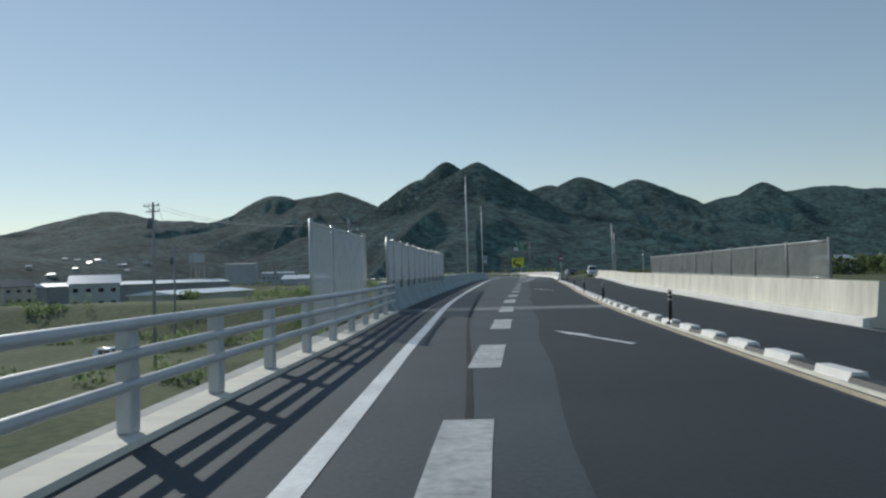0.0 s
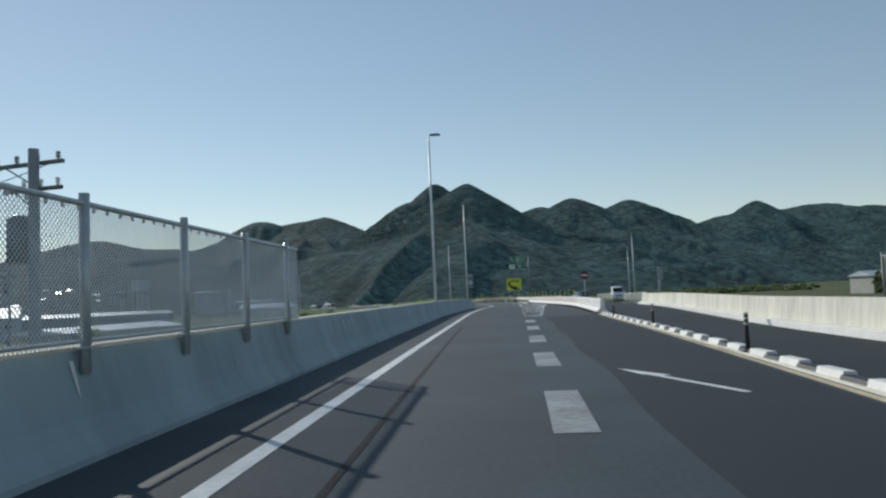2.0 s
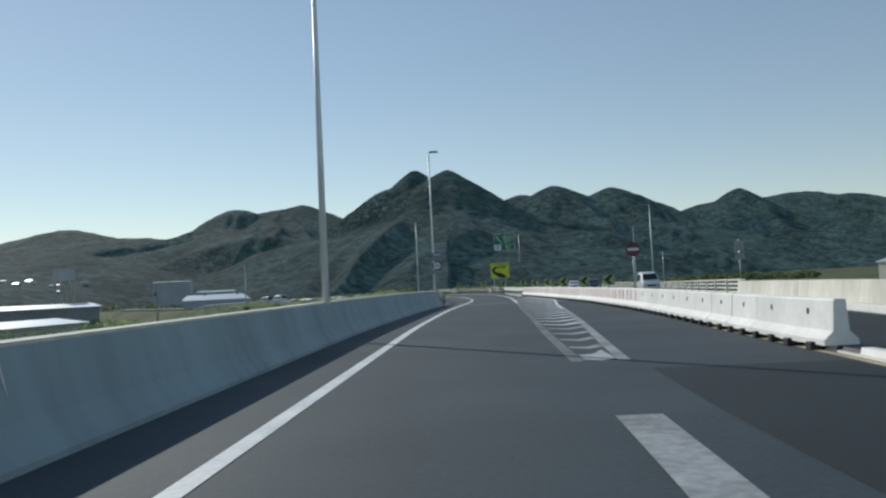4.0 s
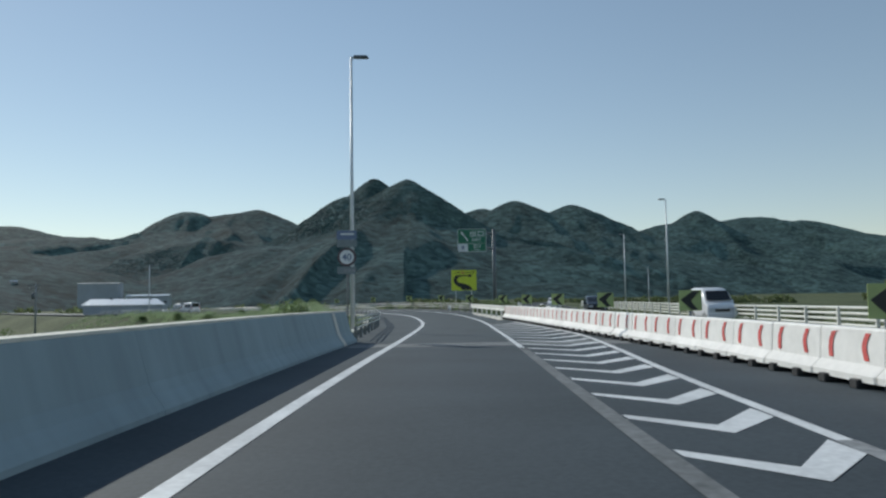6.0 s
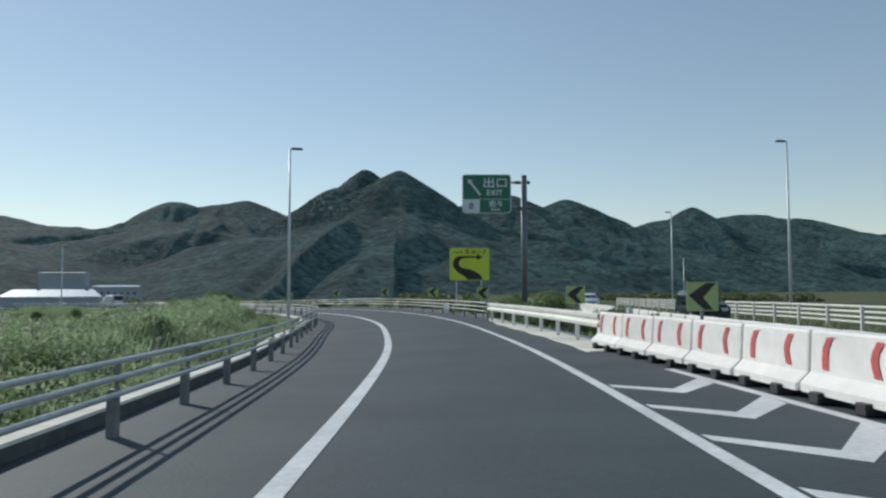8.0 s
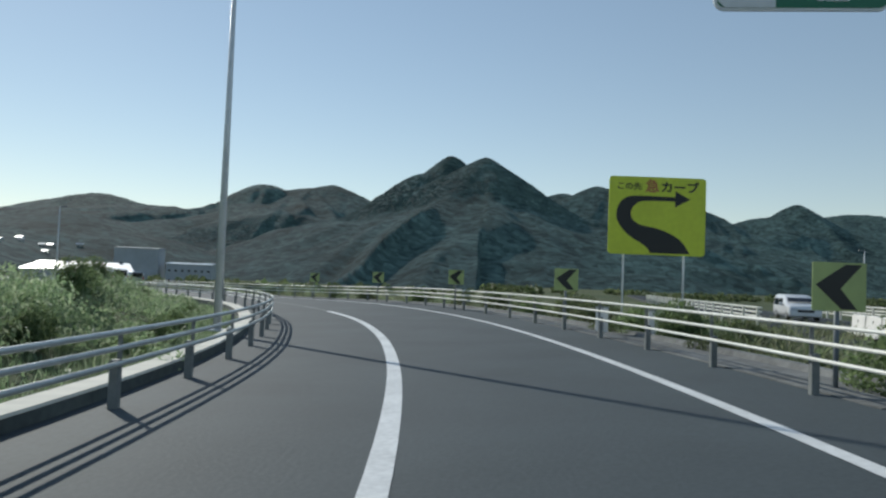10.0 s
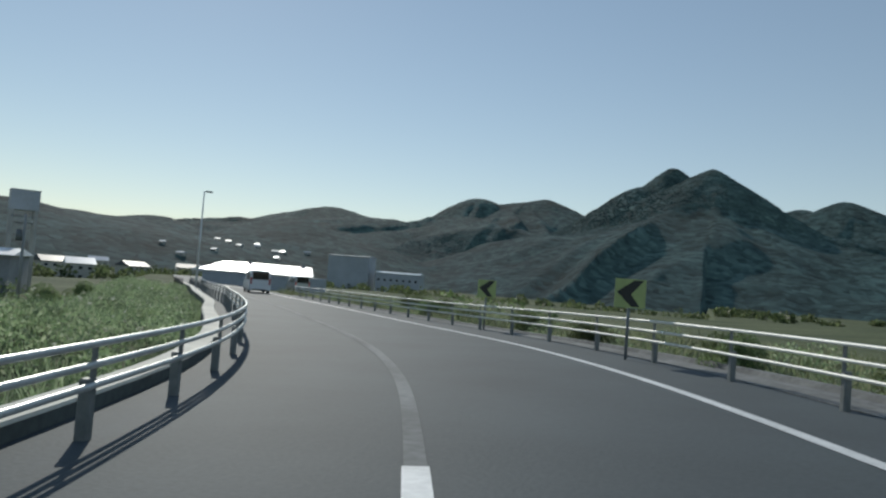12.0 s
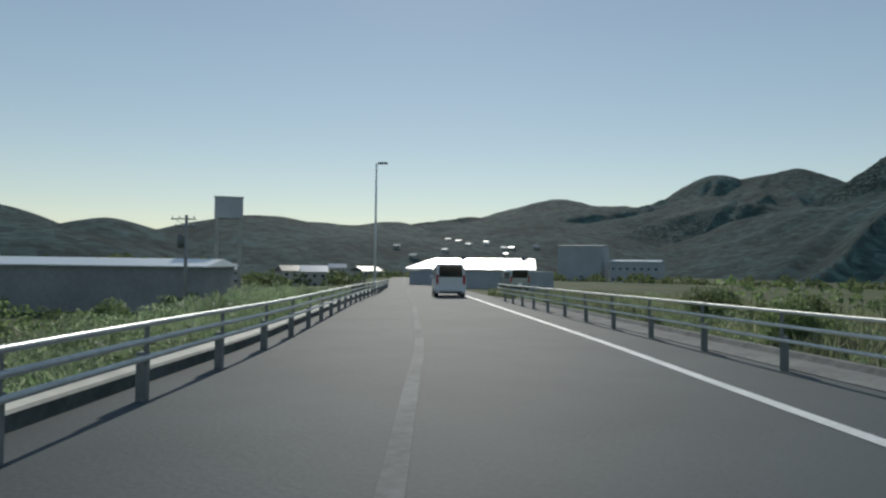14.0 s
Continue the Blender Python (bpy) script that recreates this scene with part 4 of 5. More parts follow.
def exit_sign():
    sign = thing("exit_sign", 9.26, 143.2, -0.6, -2, "green overhead exit sign on a dark steel mast", "road sign")
    cx, cz = -1.94, 6.7
    part("mast", rod((0, 0, 0), (0, 0, 7.62), 0.17, 0.15, 18), DARK_POLE, sign)
    part("mast_cap", rod((0, 0, 7.62), (0, 0, 7.68), 0.165, 0.1, 18), DARK_POLE, sign)
    for z in (cz + 0.6, cz - 0.72):
        part("arm", rod((-0.9, 0, z), (0.32, 0, z), 0.05, sides=12), DARK_POLE, sign)
        part("flange", rod((-0.5, 0, z), (-0.18, 0, z), 0.085, sides=12), DARK_POLE, sign)
        part("clamp", rod((0.18, 0, z), (0.3, 0, z), 0.085, sides=12), DARK_POLE, sign)
    part("backing", polygon(rounded(2.52, 2.02, 0.16, cx, cz), -0.09, -0.045), SIGN_WHITE, sign, "white edge of the panel")
    panel = part("panel", polygon(rounded(2.44, 1.94, 0.13, cx, cz), -0.1, -0.088), SIGN_GREEN, sign, "green panel")
    part("number_field", polygon([(cx - 1.22, cz - 0.28), (cx - 0.37, cz - 0.28), (cx - 0.37, cz - 0.97), (cx - 1.1, cz - 0.97), (cx - 1.22, cz - 0.85)], -0.106, -0.1), SIGN_WHITE, sign)
    part("dividing_line", polygon([(cx - 0.37, cz - 0.26), (cx + 1.18, cz - 0.26), (cx + 1.18, cz - 0.285), (cx - 0.37, cz - 0.285)], -0.106, -0.1), SIGN_WHITE, sign)
    ax, az_, bx, bz = cx - 0.98, cz + 0.78, cx - 0.32, cz - 0.08
    d = Vector((bx - ax, bz - az_)).normalized()
    n = Vector((-d.y, d.x))
    pt = lambda t, w: (ax + d.x * t + n.x * w, az_ + d.y * t + n.y * w)
    part("arrow", polygon([pt(0, 0), pt(0.24, 0.16), pt(0.22, 0.05), pt(1.06, 0.05), pt(1.06, -0.05), pt(0.22, -0.05), pt(0.24, -0.16)], -0.106, -0.1), SIGN_WHITE, sign, "white arrow to the upper left")
    lettering("出口", 0.56, cx + 0.44, cz + 0.58, -0.107, SIGN_WHITE, sign, 1.2)
    lettering("EXIT", 0.42, cx + 0.42, cz + 0.06, -0.107, SIGN_WHITE, sign, 0.82)
    lettering("佐々", 0.38, cx + 0.45, cz - 0.5, -0.107, SIGN_WHITE, sign, 0.7)
    lettering("Saza", 0.2, cx + 0.45, cz - 0.8, -0.107, SIGN_WHITE, sign, 0.46)
    lettering("8", 0.48, cx - 0.8, cz - 0.63, -0.109, SIGN_BLUE, sign, bold=0.03)


def curve_sign():
    sign = thing("curve_warning_sign", 7.15, 151.3, -0.55, 3, "yellow sharp-bend sign with a curling black arrow on two posts", "road sign")
    cz = 3.3
    for x in (-0.82, 0.74):
        part("post", rod((x, 0.06, -0.4), (x, 0.06, cz + 0.9), 0.026, sides=12), LAMP_GREY, sign)
        part("clamp", block(0.16, 0.05, 0.05, x, 0.02, cz - 0.5, bevel=0.008), GALV, sign)
    part("panel", polygon(rounded(2.5, 2.02, 0.1, 0, cz), -0.03, 0.0), SIGN_YELLOW, sign, "bright yellow panel")
    outer = [(-0.16, -0.96), (-0.3, -0.78), (-0.75, -0.5), (-1.0, -0.2), (-1.05, 0.05), (-0.98, 0.3), (-0.8, 0.46), (-0.55, 0.51), (0.0, 0.51), (0.5, 0.5)]
    inner = [(0.86, -0.96), (0.6, -0.6), (0.1, -0.35), (-0.4, -0.25), (-0.62, -0.12), (-0.68, 0.05), (-0.62, 0.22), (-0.45, 0.36), (-0.1, 0.39), (0.5, 0.39)]
    verts, n = [], 27
    for i in range(n + 1):
        u = i / n * 9
        k = min(int(u), 8)
        for side in (outer, inner):
            a0, a1, a2, a3 = (np.array(side[min(max(k + d, 0), 9)]) for d in (-1, 0, 1, 2))
            t = u - k
            q = 0.5 * (2 * a1 + (a2 - a0) * t + (2 * a0 - 5 * a1 + 4 * a2 - a3) * t**2 + (3 * a1 - a0 - 3 * a2 + a3) * t**3)
            verts.append((q[0], -0.034, cz + q[1]))
    part("arrow_shaft", from_lists("shaft", verts, [(2 * i, 2 * i + 1, 2 * i + 3, 2 * i + 2) for i in range(n)]), SIGN_BLACK, sign, "curling black arrow")
    part("arrow_head", polygon([(0.46, cz + 0.66), (0.84, cz + 0.45), (0.46, cz + 0.24)], -0.036, -0.03), SIGN_BLACK, sign)
    lettering("この先", 0.2, -0.72, cz + 0.76, -0.034, SIGN_BLACK, sign, 0.62, 0.02)
    lettering("急", 0.36, -0.14, cz + 0.78, -0.034, SIGN_BROWN, sign, bold=0.02)
    lettering("カーブ", 0.3, 0.58, cz + 0.77, -0.034, SIGN_BLACK, sign, 0.98, 0.03)


def speed_sign():
    sign = thing("speed_limit_sign", -0.15, 103.6, -0.75, 2, "round forty speed limit sign between plates on a pole", "road sign")
    cz = 3.34
    part("pole", rod((0.02, 0.05, 0), (0.02, 0.05, cz + 0.88), 0.03, sides=12), DARK_STEEL, sign)
    disc = lambda r: [(r * math.cos(2 * math.pi * k / 28), cz + r * math.sin(2 * math.pi * k / 28)) for k in range(28)]
    part("ring", polygon(disc(0.31), -0.02, 0.0), SIGN_RING, sign, "red ring coloured dark for backlight")
    part("disc", polygon(disc(0.235), -0.026, -0.02), SIGN_WHITE, sign, "white disc")
    lettering("40", 0.31, 0, cz, -0.028, SIGN_BLUE, sign, 0.31, 0.02)
    part("lower_plate", polygon(rounded(0.62, 0.24, 0.03, 0, cz - 0.44), -0.02, 0.0), SIGN_HAZED, sign)
    for k in range(3):
        part("writing", polygon(rounded(0.1, 0.1, 0.01, -0.04 + 0.13 * k, cz - 0.44), -0.024, -0.02), GREY_BACK, sign)
    part("upper_plate", polygon(rounded(0.66, 0.3, 0.03, 0, cz + 0.73), -0.02, 0.0), SIGN_BLUE, sign, "blue plate")
    part("upper_strip", polygon(rounded(0.66, 0.24, 0.03, 0, cz + 0.45), -0.02, 0.0), SIGN_HAZED, sign)
    part("writing", polygon(rounded(0.44, 0.06, 0.01, 0.02, cz + 0.76), -0.024, -0.02), SIGN_WHITE, sign)


def no_entry_sign():
    sign = thing("no_entry_sign", 9.62, 88.4, -0.1, 0, "round red no-entry sign with a white bar on a pole", "road sign")
    cz = 2.63
    part("pole", rod((0, 0.05, 0), (0, 0.05, cz + 0.3), 0.034, sides=12), GALV, sign)
    disc = lambda r: [(r * math.cos(2 * math.pi * k / 28), cz + r * math.sin(2 * math.pi * k / 28)) for k in range(28)]
    part("disc", polygon(disc(0.36), -0.02, 0.0), SIGN_RED, sign, "red disc")
    part("bar", polygon(rounded(0.54, 0.13, 0.01, 0, cz), -0.026, -0.02), SIGN_WHITE, sign, "white bar")


exit_sign()
curve_sign()
speed_sign()
no_entry_sign()


def chevron_sign(x, y, z, turn, size=0.62, stem=1.4, label="lime board with a black chevron on a dark post"):
    sign = thing("chevron_sign", x, y, z, turn, label, "road sign", "chevron boards along the bend")
    part("post", rod((0, 0.035, 0), (0, 0.035, stem + size * 0.4), 0.03, sides=10), DARK_POLE, sign)
    w, h = size, size * 0.9
    part("board", polygon(rounded(w, h, 0.02, 0, stem), -0.012, 0.0), SIGN_LIME, sign, "lime board")
    a, b = w * 0.44, h * 0.46
    part("chevron", polygon([(-a, stem + 0.02), (a * 0.25, stem + b), (a * 0.95, stem + b), (a * 0.05, stem - 0.02), (a * 0.75, stem - b), (a * 0.1, stem - b)], -0.017, -0.012), SIGN_BLACK, sign, "black chevron")
    return sign


for s in (89.7, 97.2, 104.3, 111.3, 118.4, 126.0):
    if s > 84:
        p = ROAD.at(s, BARRIER(min(s, 123)) + 0.34)
        chevron_sign(p.x, p.y, p.z, ROAD.turn(s), 0.55, 1.16, "lime board with a black chevron standing behind the white barrier")
for x, y, zc in [(6.85, 140.9, 1.0), (4.85, 151.0, 1.02), (1.63, 160.7, 1.0), (-2.85, 170.1, 0.86), (-8.2, 178.4, 0.7)]:
    i = int(np.argmin((ROAD.q[:, 0] - x) ** 2 + (ROAD.q[:, 1] - y) ** 2))
    base = ROAD.z[i] - 0.3
    chevron_sign(x, y, base, ROAD.turn(ROAD.s[i]) - 4, 0.62, zc - base)


for x, y, w in ((5.62, 150.0, 0.26), (6.75, 149.3, 0.4)):
    stone = thing("concrete_post", x, y, -0.42, 50, "short pale concrete post behind the guard rail", "post", "concrete posts by the bend sign")
    part("shaft", block(w, 0.22, 0.82, 0, 0, 0, bevel=0.02), WHITE_BARRIER, stone)
    part("cap", block(w + 0.03, 0.23, 0.04, 0, 0, 0.78, bevel=0.01), CONCRETE, stone)

# ---------------------------------------------------------------- vehicles
CAR_WHITE = surface("car_white", (0.74, 0.75, 0.76), 0.22, var=0.03, coarse=1, fine=6, bump=0)
CAR_SILVER = surface("car_silver", (0.42, 0.44, 0.46), 0.25, metal=0.5, var=0.03, coarse=1, fine=6, bump=0)
CAR_DARK = surface("car_dark", (0.02, 0.024, 0.03), 0.2, var=0.05, coarse=1, fine=6, bump=0)
CAR_GLASS = surface("car_glass", (0.012, 0.015, 0.018), 0.06, var=0.1, coarse=1, fine=6, bump=0, spec=0.7)
TAIL_RED = surface("tail_red", (0.4, 0.02, 0.02), 0.25, var=0.1, coarse=4, fine=20, bump=0)
LENS = surface("head_lens", (0.6, 0.62, 0.64), 0.12, var=0.1, coarse=4, fine=20, bump=0)


def vehicle(name, x, y, z, turn, paint, label, L=4.6, W=1.7, H=1.85, hood=0.95, nose=0.9):
    """A boxy car or van; its front points along +y."""
    car = thing(name, x, y, z, turn, label, "car")
    belt = H * 0.54
    front, back = L / 2, -L / 2
    ys = [back, back + 0.05, back + 0.3, back + L * 0.35, front - nose - 0.95, front - nose - 0.5, front - nose, front - nose * 0.5, front - 0.06, front]
    tops = [H - 0.12, H - 0.03, H, H, H - 0.04, H - 0.22, hood + 0.08, hood, hood - 0.12, hood - 0.3]

    def half(zz, top):
        k = W / 2
        if zz < 0.45:
            return k * (0.94 + 0.06 * (zz - 0.2) / 0.25)
        if zz > belt:
            return k * (1 - 0.17 * (zz - belt) / (H - belt))
        return k
    bm = bmesh.new()
    rings = []
    for yy, top in zip(ys, tops):
        zs = [0.22, 0.45, min(0.75, top - 0.12), min(belt, top - 0.06), top - 0.05, top]
        ring = [(half(q, top) * (0.86 if i == 5 else 1), q) for i, q in enumerate(zs)]
        if yy in (back, front):
            ring = [(a * 0.96, q + (0.04 if q < 0.3 else 0)) for a, q in ring]
        pts = [(-a, q) for a, q in ring] + [(a, q) for a, q in ring[::-1]]
        rings.append([bm.verts.new((a, yy, q)) for a, q in pts])
    n = len(rings[0])
    for a, b in zip(rings, rings[1:]):
        for i in range(n):
            f = bm.faces.new((a[i], b[i], b[(i + 1) % n], a[(i + 1) % n]))
            f.smooth = i not in (n - 1,)
    bm.faces.new(rings[0])
    bm.faces.new(rings[-1][::-1])
    bmesh.ops.recalc_face_normals(bm, faces=bm.faces[:])
    part("body", bm, paint, car)
    for side in (-1, 1):
        for y0, y1 in ((back + 0.18, back + L * 0.3), (back + L * 0.32, back + L * 0.54), (back + L * 0.56, front - nose - 0.72)):
            if y1 - y0 < 0.25:
                continue
            vs = []
            for yy in (y0, y1):
                for zz in (belt + 0.03, H - 0.24):
                    vs.append((side * (half(zz, H) + 0.006), yy, zz))
            part("side_window", from_lists("win", vs, [(0, 1, 3, 2)]), CAR_GLASS, car, "dark window glass")
        for yy in (back + L * 0.19, front - L * 0.19):
            cx = side * (W / 2 - 0.1)
            wheel = part("wheel", rod((cx - 0.1, yy, 0.3), (cx + 0.1, yy, 0.3), 0.3, sides=20), RUBBER, car, "black tyre")
            part("rim", rod((cx - 0.104, yy, 0.3), (cx + 0.104, yy, 0.3), 0.18, sides=14), GALV, wheel, "grey metal rim")
        part("tail_light", block(0.13, 0.05, 0.5, side * (W / 2 - 0.12), back - 0.012, belt - 0.26, bevel=0.015), TAIL_RED, car, "red tail light")
        part("head_light", block(0.34, 0.05, 0.17, side * (W / 2 - 0.27), front - 0.02, hood - 0.36, bevel=0.02), LENS, car, "clear head light")
        part("mirror", block(0.2, 0.1, 0.16, side * (W / 2 + 0.1), front - nose - 0.55, belt + 0.02, bevel=0.03), paint, car)
    part("rear_window", polygon(rounded(W * 0.74, (H - belt) * 0.74, 0.06, 0, belt + (H - belt) * 0.5), back - 0.012, back + 0.06), CAR_GLASS, car, "dark rear window")
    wy0, wy1 = front - nose - 0.42, front - nose + 0.02
    vs = [(-W * 0.38, wy0, H - 0.2), (W * 0.38, wy0, H - 0.2), (W * 0.42, wy1 + 0.01, hood + 0.14), (-W * 0.42, wy1 + 0.01, hood + 0.14)]
    part("windscreen", from_lists("screen", [(a, b + 0.02, c + 0.03) for a, b, c in vs], [(0, 1, 2, 3)]), CAR_GLASS, car, "dark windscreen")
    part("rear_bumper", block(W * 0.95, 0.12, 0.24, 0, back - 0.03, 0.26, bevel=0.03), paint, car)
    part("front_bumper", block(W * 0.95, 0.12, 0.26, 0, front - 0.02, 0.26, bevel=0.03), paint, car)
    part("bumper_shadow_strip", block(W * 0.7, 0.05, 0.1, 0, back - 0.085, 0.25, bevel=0.01), RUBBER, car)
    part("number_plate", block(0.33, 0.015, 0.165, 0, back - 0.1, 0.5, bevel=0.004), SIGN_WHITE, car, "plain pale plate")
    part("grille", block(W * 0.5, 0.03, 0.14, 0, front + 0.035, hood - 0.4, bevel=0.01), CAR_DARK, car)
    return car


p = Vector((-36.3, 206.6, ROAD.at(217).z))
vehicle("minivan", p.x, p.y, p.z, ROAD.turn(217), CAR_WHITE, "white boxy minivan with dark rear window on the ramp", 4.4, 1.7, 1.85)
p = Vector((-44.2, 226.0, ROAD.at(236).z))
vehicle("minivan", p.x, p.y, p.z, ROAD.turn(225) + 3, CAR_SILVER, "silver minivan further down the ramp", 4.5, 1.72, 1.8)
vehicle("microvan", 18.1, 118.0, FAR.at(117).z, 174, CAR_WHITE, "white microvan with a dark windscreen on the opposite road", 3.4, 1.48, 1.85, 1.0, 0.55)
vehicle("hatchback", 17.6, 141.0, FAR.at(130).z, 172, CAR_DARK, "black hatchback on the opposite road", 3.9, 1.65, 1.5, 0.9, 1.0)
vehicle("sedan", 21.0, 176.0, FAR.at(172).z, 170, CAR_WHITE, "white car on the opposite road behind shrubs", 4.3, 1.7, 1.45, 0.88, 1.1)

vehicle("microvan", -40.0, 66.0, -7.5, 70, CAR_WHITE, "white microvan parked in the fields below the bridge", 3.4, 1.48, 1.9, 1.0, 0.55)

# ---------------------------------------------------------------- utility poles and wires
POLE_CONCRETE = surface("pole_concrete", (0.3, 0.31, 0.31), 0.85, var=0.15, coarse=1, fine=8)


def utility_pole(x, y, z, top, turn, label):
    pole = thing("utility_pole", x, y, z, turn, label, "utility pole", "utility poles below the bridge")
    h = top - z
    part("shaft", rod((0, 0, 0), (0, 0, h), 0.17, 0.115, 14), POLE_CONCRETE, pole)
    for zz, w, off in ((h - 0.35, 2.1, -0.35), (h - 0.95, 1.7, -0.2)):
        part("crossarm", block(w, 0.09, 0.09, off, 0.16, zz, bevel=0.008), DARK_POLE, pole)
        part("brace", rod((off - w * 0.3, 0.16, zz), (0, 0.15, zz - 0.55), 0.018, sides=6), DARK_POLE, pole)
        for k in range(4):
            ix = off - w * 0.44 + k * w * 0.29
            bm = rod((ix, 0.16, zz + 0.09), (ix, 0.16, zz + 0.16), 0.025, sides=8)
            for j in range(3):
                bm = rod((ix, 0.16, zz + 0.14 + 0.05 * j), (ix, 0.16, zz + 0.17 + 0.05 * j), 0.06, 0.04, 10, bm)
            part("insulator", bm, SIGN_WHITE if zz < h - 0.5 else DARK_POLE, pole)
    bm = rod((-0.42, 0, h - 2.6), (-0.42, 0, h - 1.6), 0.27, sides=16)
    bm = rod((-0.42, 0, h - 1.6), (-0.42, 0, h - 1.5), 0.27, 0.12, 16, bm)
    part("transformer", bm, DARK_POLE, pole, "dark grey transformer drum")
    return pole


utility_pole(-9.8, 42.2, -7.5, 5.1, -15, "concrete utility pole with crossarms and a transformer")
utility_pole(-33.1, 62.7, -7.5, 8.9, -20, "concrete utility pole with crossarms among low fields")
utility_pole(-45.0, 95.0, -7.5, 6.0, -10, "concrete utility pole with crossarms among low fields")
utility_pole(-62.0, 206.0, -4.5, 4.2, 30, "concrete utility pole beside a low building")
WIRE_PAIRS = [((-10.3, 42.3, 4.8), (-33.6, 62.8, 8.6)), ((-9.4, 42.3, 4.8), (-32.6, 62.8, 8.6)), ((-33.6, 62.8, 8.5), (-45.5, 95.1, 5.7)), ((-32.6, 62.8, 8.5), (-44.5, 95.1, 5.7))]
for a, b in WIRE_PAIRS:
    a, b = Vector(a), Vector(b)
    pts = [a.lerp(b, k / 14) - Vector((0, 0, 0.9 * 4 * (k / 14) * (1 - k / 14))) for k in range(15)]
    tagged(part("power_line", tube(pts, 0.014, 5), DARK_POLE, None), "thin dark power line sagging between utility poles", "cable", "power lines")

# ---------------------------------------------------------------- buildings
WALL_GREY = surface("wall_grey", (0.42, 0.45, 0.48), 0.8, var=0.15, coarse=0.2, fine=2)
WALL_DARK = surface("wall_dark", (0.27, 0.28, 0.29), 0.7, var=0.2, coarse=0.3, fine=2)
WALL_CREAM = surface("wall_cream", (0.5, 0.48, 0.43), 0.8, var=0.12, coarse=0.3, fine=2)
ROOF_WHITE = surface("roof_white_metal", (0.7, 0.72, 0.74), 0.36, metal=0.3, var=0.08, coarse=0.4, fine=3, bump=0.05)
ROOF_DARK = surface("roof_dark_tile", (0.07, 0.075, 0.085), 0.4, var=0.25, coarse=0.4, fine=4)
ROOF_PALE = surface("roof_pale_metal", (0.5, 0.53, 0.55), 0.3, metal=0.3, var=0.1, coarse=0.4, fine=4)
GLASS = surface("window_glass", (0.03, 0.035, 0.04), 0.08, var=0.1, coarse=1, fine=4, bump=0)
WINDOW_FRAME = surface("window_frame", (0.55, 0.56, 0.56), 0.5, var=0.08, coarse=1, fine=5)


def house(name, x, y, z, w, d, h, turn, walls, roofing, label, rise=1.6, storeys=2, category="house"):
    home = thing(name, x, y, z, turn, label, category, "buildings in the valley")
    part("wall", block(w, d, h, bevel=0.03), walls, home)
    o = 0.45
    v = [(-w / 2 - o, -d / 2 - o, h - 0.1), (w / 2 + o, -d / 2 - o, h - 0.1), (w / 2 + o, d / 2 + o, h - 0.1), (-w / 2 - o, d / 2 + o, h - 0.1), (-w / 2 - o * 0.6, 0, h + rise), (w / 2 + o * 0.6, 0, h + rise)]
    v2 = [(a, b, c + 0.14) for a, b, c in v[:4]]
    part("roof", from_lists("roof", v2 + v[4:] + v[:4], [(0, 1, 5, 4), (2, 3, 4, 5), (1, 2, 5), (3, 0, 4), (6, 7, 1, 0), (7, 8, 2, 1), (8, 9, 3, 2), (9, 6, 0, 3), (9, 8, 7, 6)]), roofing, home)
    n = max(2, int(w / 2.6))
    for st in range(storeys):
        zz = 0.9 + st * (h / storeys)
        for k in range(n):
            wx = -w / 2 + (k + 0.5) * w / n
            win = part("window", block(1.3, 0.06, 1.1, wx, -d / 2 - 0.02, zz, bevel=0.01), WINDOW_FRAME, home)
            part("pane", block(1.14, 0.02, 0.94, wx, -d / 2 - 0.06, zz + 0.08), GLASS, win)
    return home


def shed_roof_building():
    """The long low building whose white metal roof catches the sun."""
    b = thing("market_building", -62.0, 247.0, -4.6, 8, "low building with a gleaming white metal roof", "building", "buildings in the valley")
    part("wall", block(16.5, 7.0, 4.5, -0.6, 0.2, 0, bevel=0.05), WALL_GREY, b)
    th = 0.12
    v = []
    for zoff in (0, th):
        v += [(-9.3, -3.6, 4.6 + zoff), (8.4, -3.6, 4.6 + zoff), (5.2, 3.6, 5.93 + zoff), (-9.3, 3.6, 5.93 + zoff)]
    part("roof", from_lists("roof", v, [(0, 3, 2, 1), (4, 5, 6, 7), (0, 1, 5, 4), (1, 2, 6, 5), (2, 3, 7, 6), (3, 0, 4, 7)]), ROOF_WHITE, b, "gleaming white sheet-metal roof")
    for k in range(11):
        x = -9.0 + k * 1.6
        t = min(1.0, max(0.05, (8.4 - x) / 3.2))
        vs = [(x - 0.03, -3.6, 4.73), (x + 0.03, -3.6, 4.73), (x + 0.03, -3.6 + 7.2 * t, 4.73 + 1.33 * t), (x - 0.03, -3.6 + 7.2 * t, 4.73 + 1.33 * t)]
        part("roof_seam", from_lists("seam", [(a, c, e + 0.012) for a, c, e in vs], [(0, 1, 2, 3)]), ROOF_PALE, b)
    for x in (-4.6, 4.0):
        part("roof_vent", block(0.5, 0.5, 0.7, x, 3.0, 5.6, bevel=0.05), DARK_POLE, b)


shed_roof_building()


